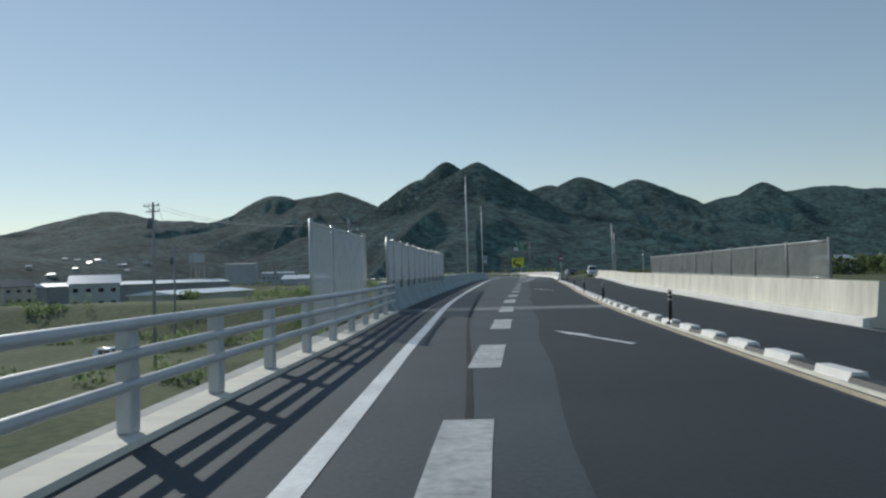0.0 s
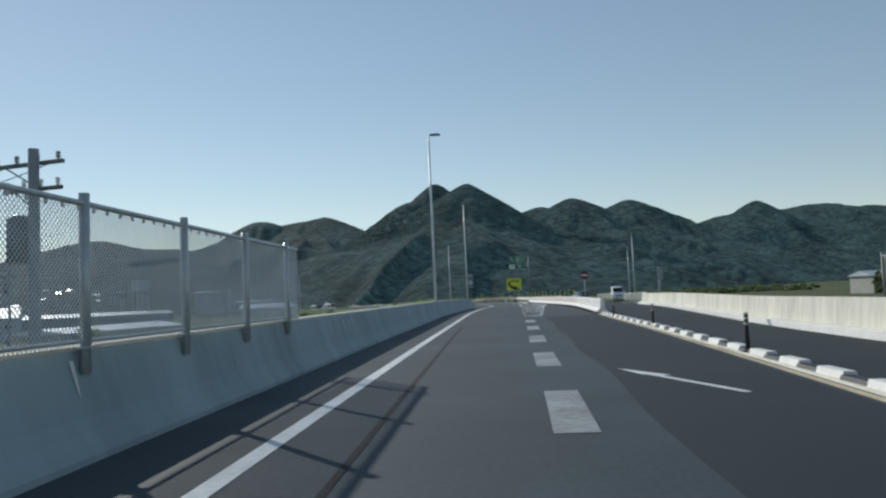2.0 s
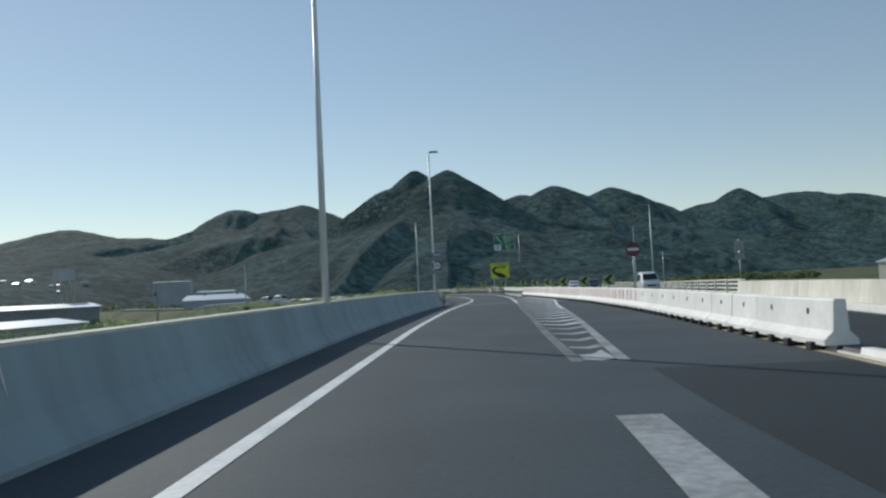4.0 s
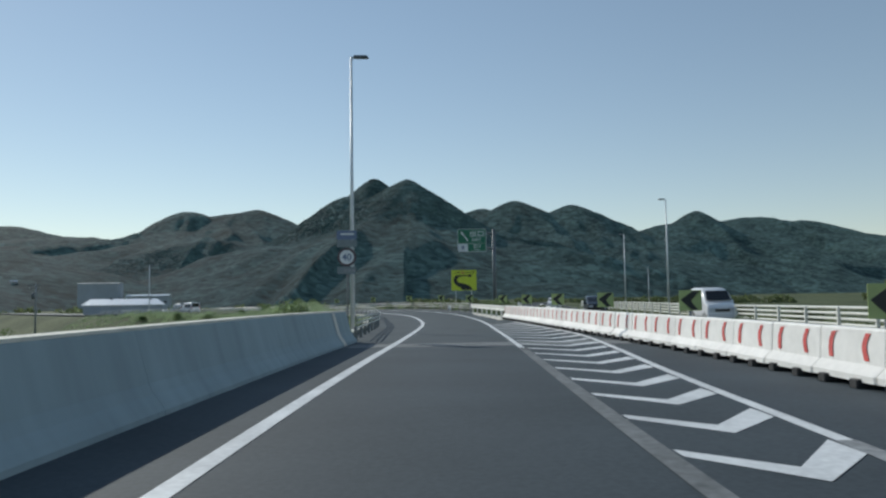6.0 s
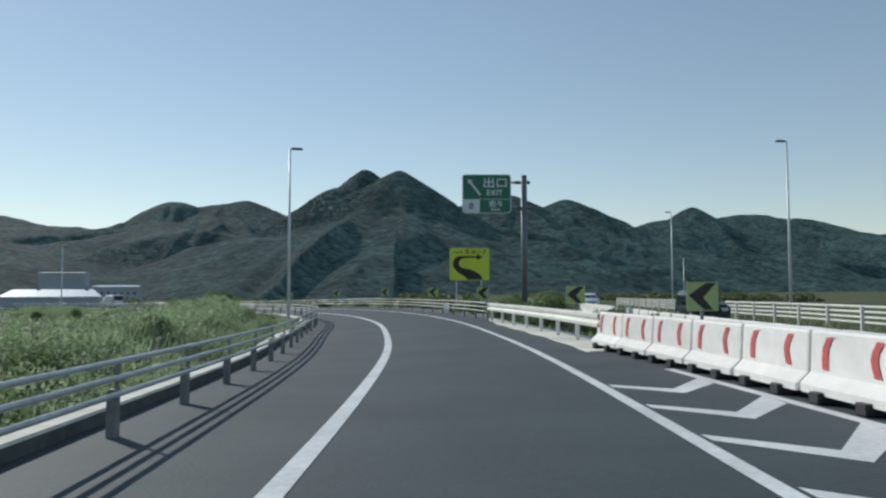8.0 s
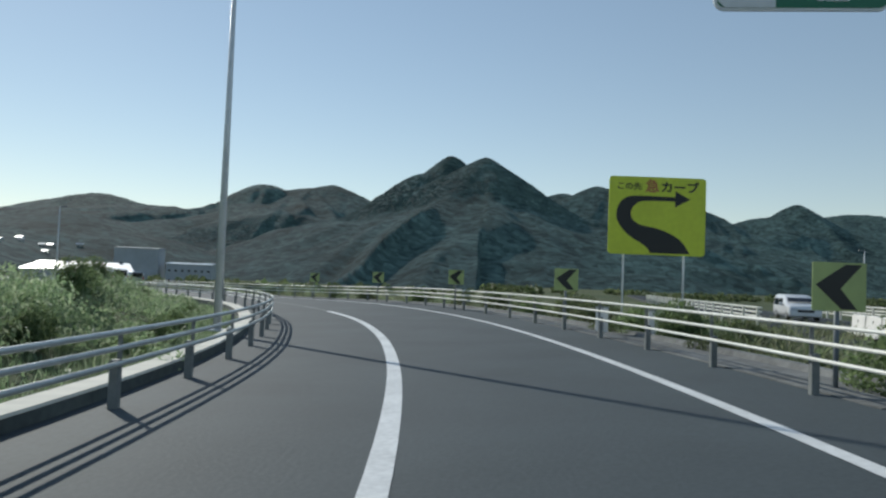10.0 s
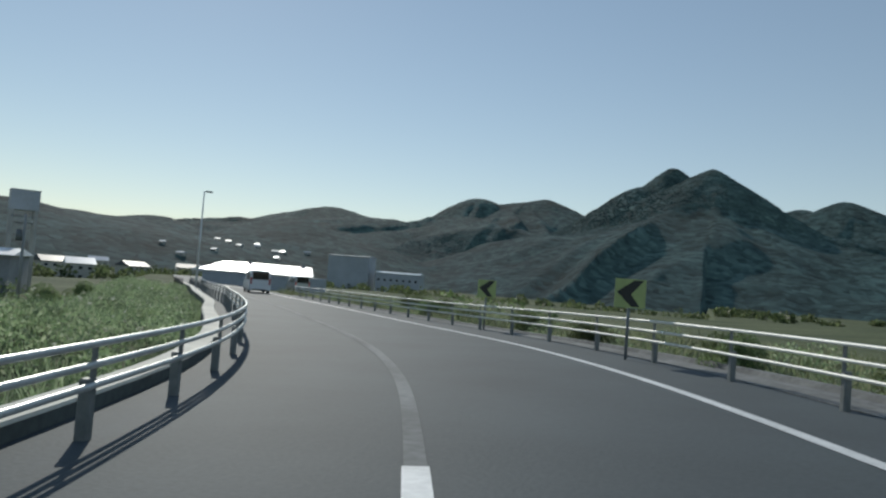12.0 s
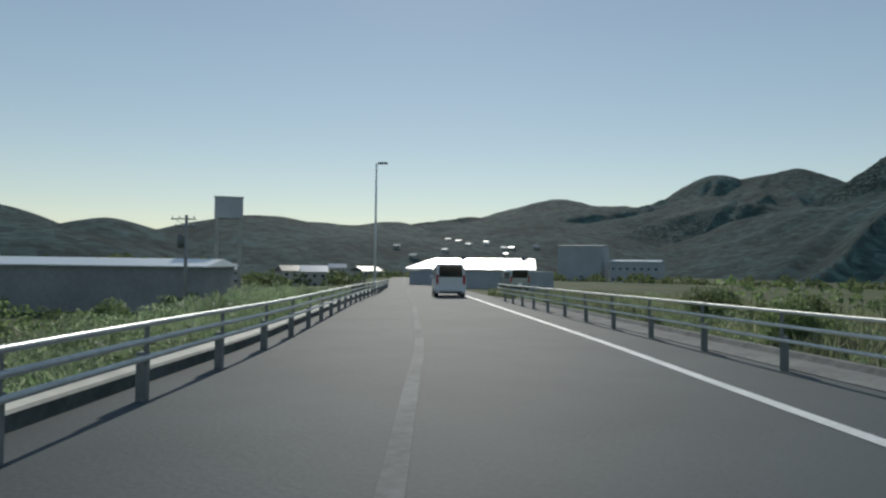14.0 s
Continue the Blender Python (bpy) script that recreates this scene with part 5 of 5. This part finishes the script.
def water_tower():
    tower = thing("water_tower", -97.5, 235.0, -5.5, 55, "grey square water tank on a four-legged concrete frame", "water tower")
    h = 15.0
    part("tank", block(3.8, 3.8, 2.9, 0, 0, h - 2.9, bevel=0.08), WALL_GREY, tower)
    part("tank_lid", block(3.95, 3.95, 0.12, 0, 0, h, bevel=0.04), WALL_GREY, tower)
    for a in (-1.55, 1.55):
        for b in (-1.55, 1.55):
            part("leg", block(0.5, 0.5, h - 2.9, a, b, 0, bevel=0.03), CONCRETE, tower)
    for z in (4.6, 10.4):
        for a in (-1.55, 1.55):
            part("tie_beam", block(3.0, 0.34, 0.4, 0, a, z, bevel=0.02), CONCRETE, tower)
            part("tie_beam", block(0.34, 3.0, 0.4, a, 0, z, bevel=0.02), CONCRETE, tower)


water_tower()
house("warehouse", -106, 209, -5.2, 52, 15, 5.2, 42, WALL_DARK, ROOF_WHITE, "long warehouse with a pale metal roof and dark walls", 0.9, 0, "warehouse")
house("warehouse", -157, 458, -6, 19, 14, 15.5, 12, WALL_GREY, WALL_GREY, "tall plain grey works hall", 0.5, 0, "warehouse")
house("warehouse", -134, 462, -6, 20, 14, 9.0, 12, WALL_GREY, ROOF_PALE, "low grey works hall beside a taller one", 0.8, 2, "warehouse")
house("warehouse", -64, 150, -6.5, 30, 11, 4.6, 78, WALL_CREAM, ROOF_WHITE, "long low shed with a white metal roof", 0.8, 1, "warehouse")
rng = random.Random(5)
SPOTS = [(-150, 84), (-126, 142), (-138, 112), (-148, 160), (-130, 160), (-150, 118), (-92, 160), (-140, 205), (-160, 180), (-175, 235), (-190, 330), (-215, 350), (-240, 330), (-230, 400), (-205, 420), (-260, 390), (-285, 430), (-250, 460)]
for i, (x, y) in enumerate(SPOTS):
    z = near_ground(x, y) if -160 < x and y < 330 else -7.5
    house("house", x + rng.uniform(-3, 3), y + rng.uniform(-3, 3), z - 0.2, rng.uniform(8, 12), rng.uniform(6.5, 8.5), rng.uniform(5.2, 6.2), rng.uniform(0, 90), WALL_CREAM if i % 3 else WALL_GREY, ROOF_DARK if i % 2 else ROOF_WHITE, "cream two-storey house with a dark tiled roof" if i % 2 else "pale house with a gleaming low metal roof among fields", 2.0)
for i, (x, y, z) in enumerate(HILLSIDE):
    house("house", x, y, z - 0.8, rng.uniform(4, 6), rng.uniform(3.6, 4.4), rng.uniform(2.2, 2.6), rng.uniform(-25, 45), WALL_CREAM, ROOF_PALE, "pale hillside house with a gleaming metal roof", 1.2, 1)
for x, y in ((112, 232), (128, 214), (150, 250)):
    house("house", x, y, near_ground(x, y) - 0.2 if x < 118 else -3.2, 11, 8, 5.0, rng.uniform(0, 60), WALL_CREAM, ROOF_PALE, "pale farm building beyond the opposite road", 1.4)

# posts at the foot of the ramp
marker = thing("marker_post", label="dark slim marker post at the edge of the ramp", category="bollard", group="marker posts at the foot of the ramp")
part("base", rod((0, 0, 0), (0, 0, 0.05), 0.1, 0.07, 10), RUBBER, marker)
part("stem", rod((0, 0, 0.05), (0, 0, 0.75), 0.045, 0.04, 10), RUBBER, marker)
for k in range(7):
    s = 222 + 3.2 * k
    p = ROAD.at(s, -3.6 - 0.05 * k)
    if k == 0:
        marker.location = p
    else:
        copy_thing(marker, Matrix.Translation(p))

# ---------------------------------------------------------------- plants
def leaf_material(name, a, b, c):
    m = bpy.data.materials.new(name)
    m.use_nodes = True
    n, l = m.node_tree.nodes, m.node_tree.links
    bsdf = n["Principled BSDF"]
    geo = n.new("ShaderNodeNewGeometry")
    ramp = n.new("ShaderNodeValToRGB")
    for pos, col in ((0.0, a), (0.55, b), (1.0, c)):
        e = ramp.color_ramp.elements.new(pos) if pos == 0.55 else ramp.color_ramp.elements[0 if pos == 0 else -1]
        e.color = (*col, 1)
    l.new(geo.outputs["Random Per Island"], ramp.inputs["Fac"])
    tex = n.new("ShaderNodeTexNoise")
    tex.inputs["Scale"].default_value = 0.35
    l.new(geo.outputs["Position"], tex.inputs["Vector"])
    hsv = n.new("ShaderNodeHueSaturation")
    mr = n.new("ShaderNodeMapRange")
    mr.inputs["From Min"].default_value, mr.inputs["From Max"].default_value = 0.3, 0.7
    mr.inputs["To Min"].default_value, mr.inputs["To Max"].default_value = 0.65, 1.35
    l.new(tex.outputs["Fac"], mr.inputs["Value"])
    l.new(mr.outputs["Result"], hsv.inputs["Value"])
    l.new(ramp.outputs["Color"], hsv.inputs["Color"])
    l.new(hsv.outputs["Color"], bsdf.inputs["Base Color"])
    bsdf.inputs["Roughness"].default_value = 0.6
    trans = n.new("ShaderNodeBsdfTranslucent")
    l.new(hsv.outputs["Color"], trans.inputs["Color"])
    mix = n.new("ShaderNodeMixShader")
    mix.inputs["Fac"].default_value = 0.62
    l.new(bsdf.outputs["BSDF"], mix.inputs[1])
    l.new(trans.outputs["BSDF"], mix.inputs[2])
    l.new(mix.outputs["Shader"], n["Material Output"].inputs["Surface"])
    return m


GRASS = leaf_material("grass_blades", (0.18, 0.265, 0.13), (0.27, 0.36, 0.2), (0.41, 0.46, 0.31))
DRY_GRASS = leaf_material("dry_grass", (0.16, 0.2, 0.1), (0.24, 0.27, 0.15), (0.34, 0.35, 0.23))
LEAF = leaf_material("leaves", (0.11, 0.165, 0.07), (0.17, 0.24, 0.105), (0.26, 0.33, 0.16))
LEAF_DARK = leaf_material("dark_leaves", (0.075, 0.11, 0.045), (0.12, 0.155, 0.07), (0.18, 0.21, 0.1))
FLOWER = leaf_material("pale_flowers", (0.5, 0.5, 0.4), (0.6, 0.6, 0.52), (0.7, 0.68, 0.6))
BARK = surface("bark", (0.12, 0.1, 0.08), 0.9, var=0.3, coarse=3, fine=20)

nprng = np.random.default_rng(11)


def blades(spots, heights, lean, width):
    """Grass blades, one bent strip of two faces each, as one mesh."""
    n = len(spots)
    p = np.asarray(spots, float)
    h = np.asarray(heights, float)
    a = nprng.uniform(0, 2 * np.pi, n)
    d = np.stack([np.cos(a), np.sin(a), np.zeros(n)], 1)
    side = np.stack([-np.sin(a), np.cos(a), np.zeros(n)], 1) * (width * nprng.uniform(0.6, 1.4, n))[:, None]
    up = np.zeros((n, 3))
    up[:, 2] = h
    k = (lean * nprng.uniform(0.3, 1.4, n) * h)[:, None]
    mid = p + up * 0.6 + d * k * 0.35
    tip = p + up + d * k
    v = np.stack([p - side, p + side, mid + side * 0.7, mid - side * 0.7, tip], 1).reshape(-1, 3)
    b = np.arange(n)[:, None] * 5
    quads = (b + np.array([0, 1, 2, 3])).tolist()
    tris = (b + np.array([3, 2, 4])).tolist()
    return from_lists("blades", v.tolist(), quads + tris)


def verge(name, s0, s1, near, far, count, hmin, hmax, material, label, side, width=0.012, tuft=9, lean=0.5):
    """Tufts of grass on the land beside the road, between two offsets."""
    spots, hs = [], []
    for _ in range(count // tuft):
        s = nprng.uniform(s0, s1)
        u = nprng.random() ** 1.6
        lat = near(s) + (far(s) - near(s)) * u
        q = ROAD.at(s, lat)
        dens = noise.noise((q.x * 0.3, q.y * 0.3, 2.0))
        if dens < -0.25:
            continue
        z = near_ground(q.x, q.y) + 0.0
        hh = nprng.uniform(hmin, hmax) * (0.75 + 0.6 * max(0.0, dens))
        for _k in range(tuft):
            spots.append((q.x + nprng.normal(0, 0.13), q.y + nprng.normal(0, 0.13), z - 0.05))
            hs.append(hh * nprng.uniform(0.55, 1.1))
    return tagged(part(name, blades(spots, hs, lean, width), material, None), label, "grass", kind="stuff")


verge("grass", 104, 205, lambda s: LEFT_KERB(s) - 0.45, lambda s: LEFT_RAIL(s) - 6, 90000, 0.22, 0.62, GRASS, "uneven green roadside grass and weeds behind the guard rail", -1, 0.012, 12, 0.7)
verge("grass", 104, 240, lambda s: LEFT_RAIL(s) - 4, lambda s: LEFT_RAIL(s) - 24, 50000, 0.25, 0.6, GRASS, "tall green grass on the inside bank of the bend", -1, 0.026, 10, 0.7)
verge("grass", 126, 218, lambda s: RIGHT_RAIL(s) + 1.55, lambda s: RIGHT_RAIL(s) + 7, 70000, 0.25, 0.6, GRASS, "uneven green grass behind the outer guard rail", 1, 0.012, 12, 0.7)
verge("dry_grass", 122, 235, lambda s: RIGHT_RAIL(s) + 2.2, lambda s: RIGHT_RAIL(s) + 24, 80000, 0.45, 0.95, DRY_GRASS, "dry yellowish tall grass beyond the bend", 1, 0.026, 10, 0.7)


def leaf_cloud(lobes, count, size, flat=0.6):
    """Leaves scattered over and inside overlapping lobes (x, y, z, radius), as one mesh with gaps."""
    lob = np.array(lobes, float)
    pick = nprng.choice(len(lob), count, p=lob[:, 3] ** 2 / (lob[:, 3] ** 2).sum())
    d = nprng.normal(size=(count, 3))
    d /= np.linalg.norm(d, axis=1)[:, None]
    r = lob[pick, 3] * nprng.uniform(0.55, 1.08, count) ** 0.6
    c = lob[pick, :3] + d * r[:, None] * np.array([1, 1, 0.85])
    n = d * 0.6 + nprng.normal(size=(count, 3)) * flat
    n /= np.linalg.norm(n, axis=1)[:, None]
    t = np.cross(n, nprng.normal(size=(count, 3)))
    t /= np.linalg.norm(t, axis=1)[:, None]
    b = np.cross(n, t)
    sz = (size * nprng.uniform(0.6, 1.4, count))[:, None]
    v = np.stack([c - t * sz, c + b * sz * 0.45, c + t * sz, c - b * sz * 0.45], 1).reshape(-1, 3)
    f = (np.arange(count)[:, None] * 4 + np.arange(4)).tolist()
    return from_lists("leaves", v.tolist(), f)


def shrub(x, y, z, r, h, material, label, count=1500, size=0.07):
    bush = thing("shrub", x, y, z, nprng.uniform(0, 360), label, "shrub", "shrubs along the ramp")
    lobes = [(nprng.uniform(-0.5, 0.5) * r, nprng.uniform(-0.5, 0.5) * r, h * nprng.uniform(0.3, 0.72), r * nprng.uniform(0.35, 0.6)) for _ in range(7)]
    part("crown", leaf_cloud(lobes, count, size), material, bush)
    bm = None
    for k in range(5):
        a = lobes[k]
        bm = rod((0, 0, -0.15), (a[0], a[1], a[2]), 0.025, 0.01, 6, bm)
    part("stems", bm, BARK, bush)
    return bush


SHRUB_TEXT = "leafy green shrub growing behind the guard rail"
base = shrub(0, 0, 0, 1.0, 1.3, LEAF, SHRUB_TEXT, 4200, 0.048)
base2 = shrub(0, 0, 0, 0.9, 1.0, LEAF_DARK, "dark rounded shrub beyond the guard rail", 4000, 0.042)
base3 = shrub(0, 0, 0, 1.3, 1.7, LEAF, "tall leafy shrub on the bank", 5000, 0.055)


def plant(template, s, lat, scale=1.0, sink=0.05, line=ROAD, first=False):
    q = line.at(s, lat)
    z = near_ground(q.x, q.y) - sink
    m = pose(q.x, q.y, z, 0, 0, (s * 77) % 360) @ Matrix.Scale(scale, 4)
    if first:
        template.matrix_world = m
        return template
    ob = copy_thing(template, Matrix.Translation((q.x, q.y, z)) @ Matrix.Rotation(radians((s * 77) % 360), 4, "Z"))
    ob.scale = (scale,) * 3
    return ob


plant(base, 129, -7.4, 0.5, first=True)
plant(base2, 151, 7.6, 1.0, first=True)
plant(base3, 106, -5.2, 1.0, first=True)
for s, lat, k in ((105, -3.9, 0.62), (108, -4.4, 0.8), (111.5, -5.0, 0.9), (115, -5.4, 0.85), (119, -6.4, 0.6), (141, -5.2, 0.55), (146, -6.3, 0.5), (147.5, -4.95, 0.52), (150.5, -5.1, 0.5), (154.2, -5.2, 0.5), (160.5, -5.3, 0.45), (152, -7.4, 0.6), (158, -8.0, 0.6), (165, -7.0, 0.5), (172, -8.4, 0.6), (180, -8.2, 0.55), (188, -9.2, 0.7), (198, -9.0, 0.7), (209, -9.6, 0.8)):
    plant(base if int(s) % 2 else base3, s, lat, k)
for s, lat, k in ((135.6, 6.0, 0.85), (134.2, 6.3, 0.95), (132.6, 7.2, 0.6), (130.4, 7.8, 0.5), (139.9, 5.9, 0.75), (141.2, 6.6, 0.8), (147.6, 6.6, 0.7), (149.3, 6.4, 0.62), (157.5, 6.8, 0.55), (169.5, 6.9, 0.6), (190.5, 7.2, 0.7)):
    plant(base3, s, lat, k)
for s, lat, k in ((139.5, 5.9, 0.75), (140.6, 6.4, 0.7), (136.8, 6.3, 0.55), (145.5, 6.0, 0.6), (150.2, 5.9, 0.6), (127.5, 8.4, 0.95), (131, 9.2, 1.1), (134.2, 7.4, 0.7), (136.5, 9.6, 1.15), (141, 8.2, 0.9), (144, 9.4, 1.0), (148, 8.8, 1.05), (154, 7.4, 0.95), (156.5, 8.2, 1.1), (159, 7.3, 0.85), (162.5, 7.8, 1.05), (166, 7.6, 0.8), (171, 8.2, 0.9), (176, 7.4, 0.9), (181, 7.9, 1.0), (187, 7.6, 0.85), (193, 8.4, 1.1), (199, 9.4, 1.2)):
    plant(base2, s, lat, k)
for s, lat, k in ((112, 13.5, 0.8), (120, 21, 1.1), (132, 24, 1.2)):
    plant(base2, s, lat, k)


def flower_heads():
    spots = []
    for _ in range(170):
        s = nprng.uniform(118, 205)
        q = ROAD.at(s, LEFT_RAIL(s) - nprng.uniform(1.2, 6))
        spots.append((q.x, q.y, near_ground(q.x, q.y) + nprng.uniform(0.3, 0.65), nprng.uniform(0.03, 0.07)))
    return leaf_cloud(spots, 2400, 0.024, 1.0)


tagged(part("weed_flowers", flower_heads(), FLOWER, None), "pale flower heads of roadside weeds", "flowers", kind="stuff")


def weed_clumps(s0, s1, near, far, count, material, label):
    """Soft leafy weeds growing in clumps beside the road."""
    lobes = []
    while len(lobes) < count:
        s = nprng.uniform(s0, s1)
        q = ROAD.at(s, near(s) + (far(s) - near(s)) * nprng.random())
        if noise.noise((q.x * 0.22, q.y * 0.22, 7.0)) < -0.1:
            continue
        r = nprng.uniform(0.16, 0.42)
        lobes.append((q.x, q.y, near_ground(q.x, q.y) + r * nprng.uniform(0.5, 1.3), r))
    return tagged(part("weeds", leaf_cloud(lobes, count * 80, 0.045, 0.9), material, None), label, "weeds", kind="stuff")


weed_clumps(112, 226, lambda s: LEFT_RAIL(s) - 1.3, lambda s: LEFT_RAIL(s) - 10.5, 1700, GRASS, "soft light-green weeds on the bank behind the guard rail")
weed_clumps(130, 146, lambda s: LEFT_KERB(s) - 0.05, lambda s: LEFT_KERB(s) - 1.3, 60, GRASS, "pale weeds spilling over the kerb behind the guard rail")
weed_clumps(104, 112, lambda s: LEFT_KERB(s) - 0.2, lambda s: LEFT_KERB(s) - 2.2, 60, GRASS, "light weeds crowding the end of the parapet")
weed_clumps(124, 210, lambda s: RIGHT_RAIL(s) + 1.8, lambda s: RIGHT_RAIL(s) + 8, 330, GRASS, "light-green weeds beyond the outer guard rail")


# ---------------------------------------------------------------- far woods
def woods(name, spots, material, label, per=46, leaf=0.9):
    allv, allf = [], []
    for x, y, z, r, h in spots:
        c = nprng.normal(size=(per, 3))
        c /= np.linalg.norm(c, axis=1)[:, None]
        c = c * (nprng.uniform(0.6, 1.05, per)[:, None]) * np.array([r, r, h * 0.5]) + np.array([x, y, z + h * 0.5])
        t = nprng.normal(size=(per, 3))
        t /= np.linalg.norm(t, axis=1)[:, None]
        b = np.cross(t, nprng.normal(size=(per, 3)))
        b /= np.linalg.norm(b, axis=1)[:, None]
        sz = leaf * r * 0.45 * nprng.uniform(0.6, 1.3, per)[:, None]
        k = len(allv) * 4 * per
        allv.append(np.stack([c - t * sz, c + b * sz * 0.7, c + t * sz, c - b * sz * 0.7], 1).reshape(-1, 3))
    v = np.concatenate(allv)
    f = (np.arange(len(v) // 4)[:, None] * 4 + np.arange(4)).tolist()
    return tagged(part(name, from_lists(name, v.tolist(), f), material, None), label, "woodland", kind="stuff")


spots = []
for _ in range(1300):
    a = radians(nprng.uniform(-82, -46))
    r = nprng.uniform(400, 640)
    x, y = r * math.sin(a), r * math.cos(a) + 60
    if noise.noise((x / 70, y / 70, 5.0)) < 0.02:
        continue
    spots.append((x, y, (-7.8 if x < 0 else -3.6), nprng.uniform(3, 6), nprng.uniform(6, 11)))
woods("woodland", spots, LEAF_DARK, "dark belts of trees across the valley floor")
spots = []
while len(spots) < 420:
    x, y = nprng.uniform(-150, -13), nprng.uniform(8, 230)
    if noise.noise((x / 16, y / 16, 3.0)) < 0.12 or np.hypot(ROAD.q[:, 0] - x, ROAD.q[:, 1] - y).min() < 22:
        continue
    spots.append((x, y, near_ground(x, y) - 0.3, nprng.uniform(0.8, 2.0), nprng.uniform(1.2, 2.8)))
woods("scrub", spots, LEAF, "hedges and scrub between fields below the bridge", 110, 0.3)
spots = []
for _ in range(520):
    a = radians(nprng.uniform(-40, 27))
    r = nprng.uniform(320, 425)
    x, y = r * math.sin(a), r * math.cos(a) + 60
    if noise.noise((x / 30, y / 30, 9.0)) < -0.08 or abs(x - np.interp(y, FAR.q[:, 1], FAR.q[:, 0])) < 9:
        continue
    spots.append((x, y, (-7.8 if x < 0 else -3.6), nprng.uniform(1.8, 3.4), nprng.uniform(3, 6.5) * (1 if x < 0 else 0.55)))
woods("woodland", spots, LEAF_DARK, "dark line of trees at the foot of the mountains", 70, 0.55)
spots = []
for _ in range(90):
    a = radians(nprng.uniform(29, 44))
    r = nprng.uniform(190, 330)
    x, y = 10 + r * math.sin(a), r * math.cos(a) + 60
    spots.append((x, y, -3.5, nprng.uniform(2.0, 3.8), nprng.uniform(4, 7.5)))
woods("woodland", spots, LEAF_DARK, "dark trees on the rise beyond the opposite road", 90, 0.6)


# ---------------------------------------------------------------- sign seen from behind, beyond the opposite road
back_sign = thing("traffic_sign", 18.4, 98.0, -0.4, 8, "grey back of a two-panel road sign on a post", "road sign")
part("post", rod((0, 0, 0), (0, 0, 3.6), 0.04, sides=12), GALV, back_sign)
part("panel", polygon(rounded(0.62, 0.62, 0.05, 0, 3.15), -0.06, -0.04), GREY_BACK, back_sign)
part("panel", polygon(rounded(0.6, 0.4, 0.04, 0, 2.55), -0.06, -0.04), GREY_BACK, back_sign)
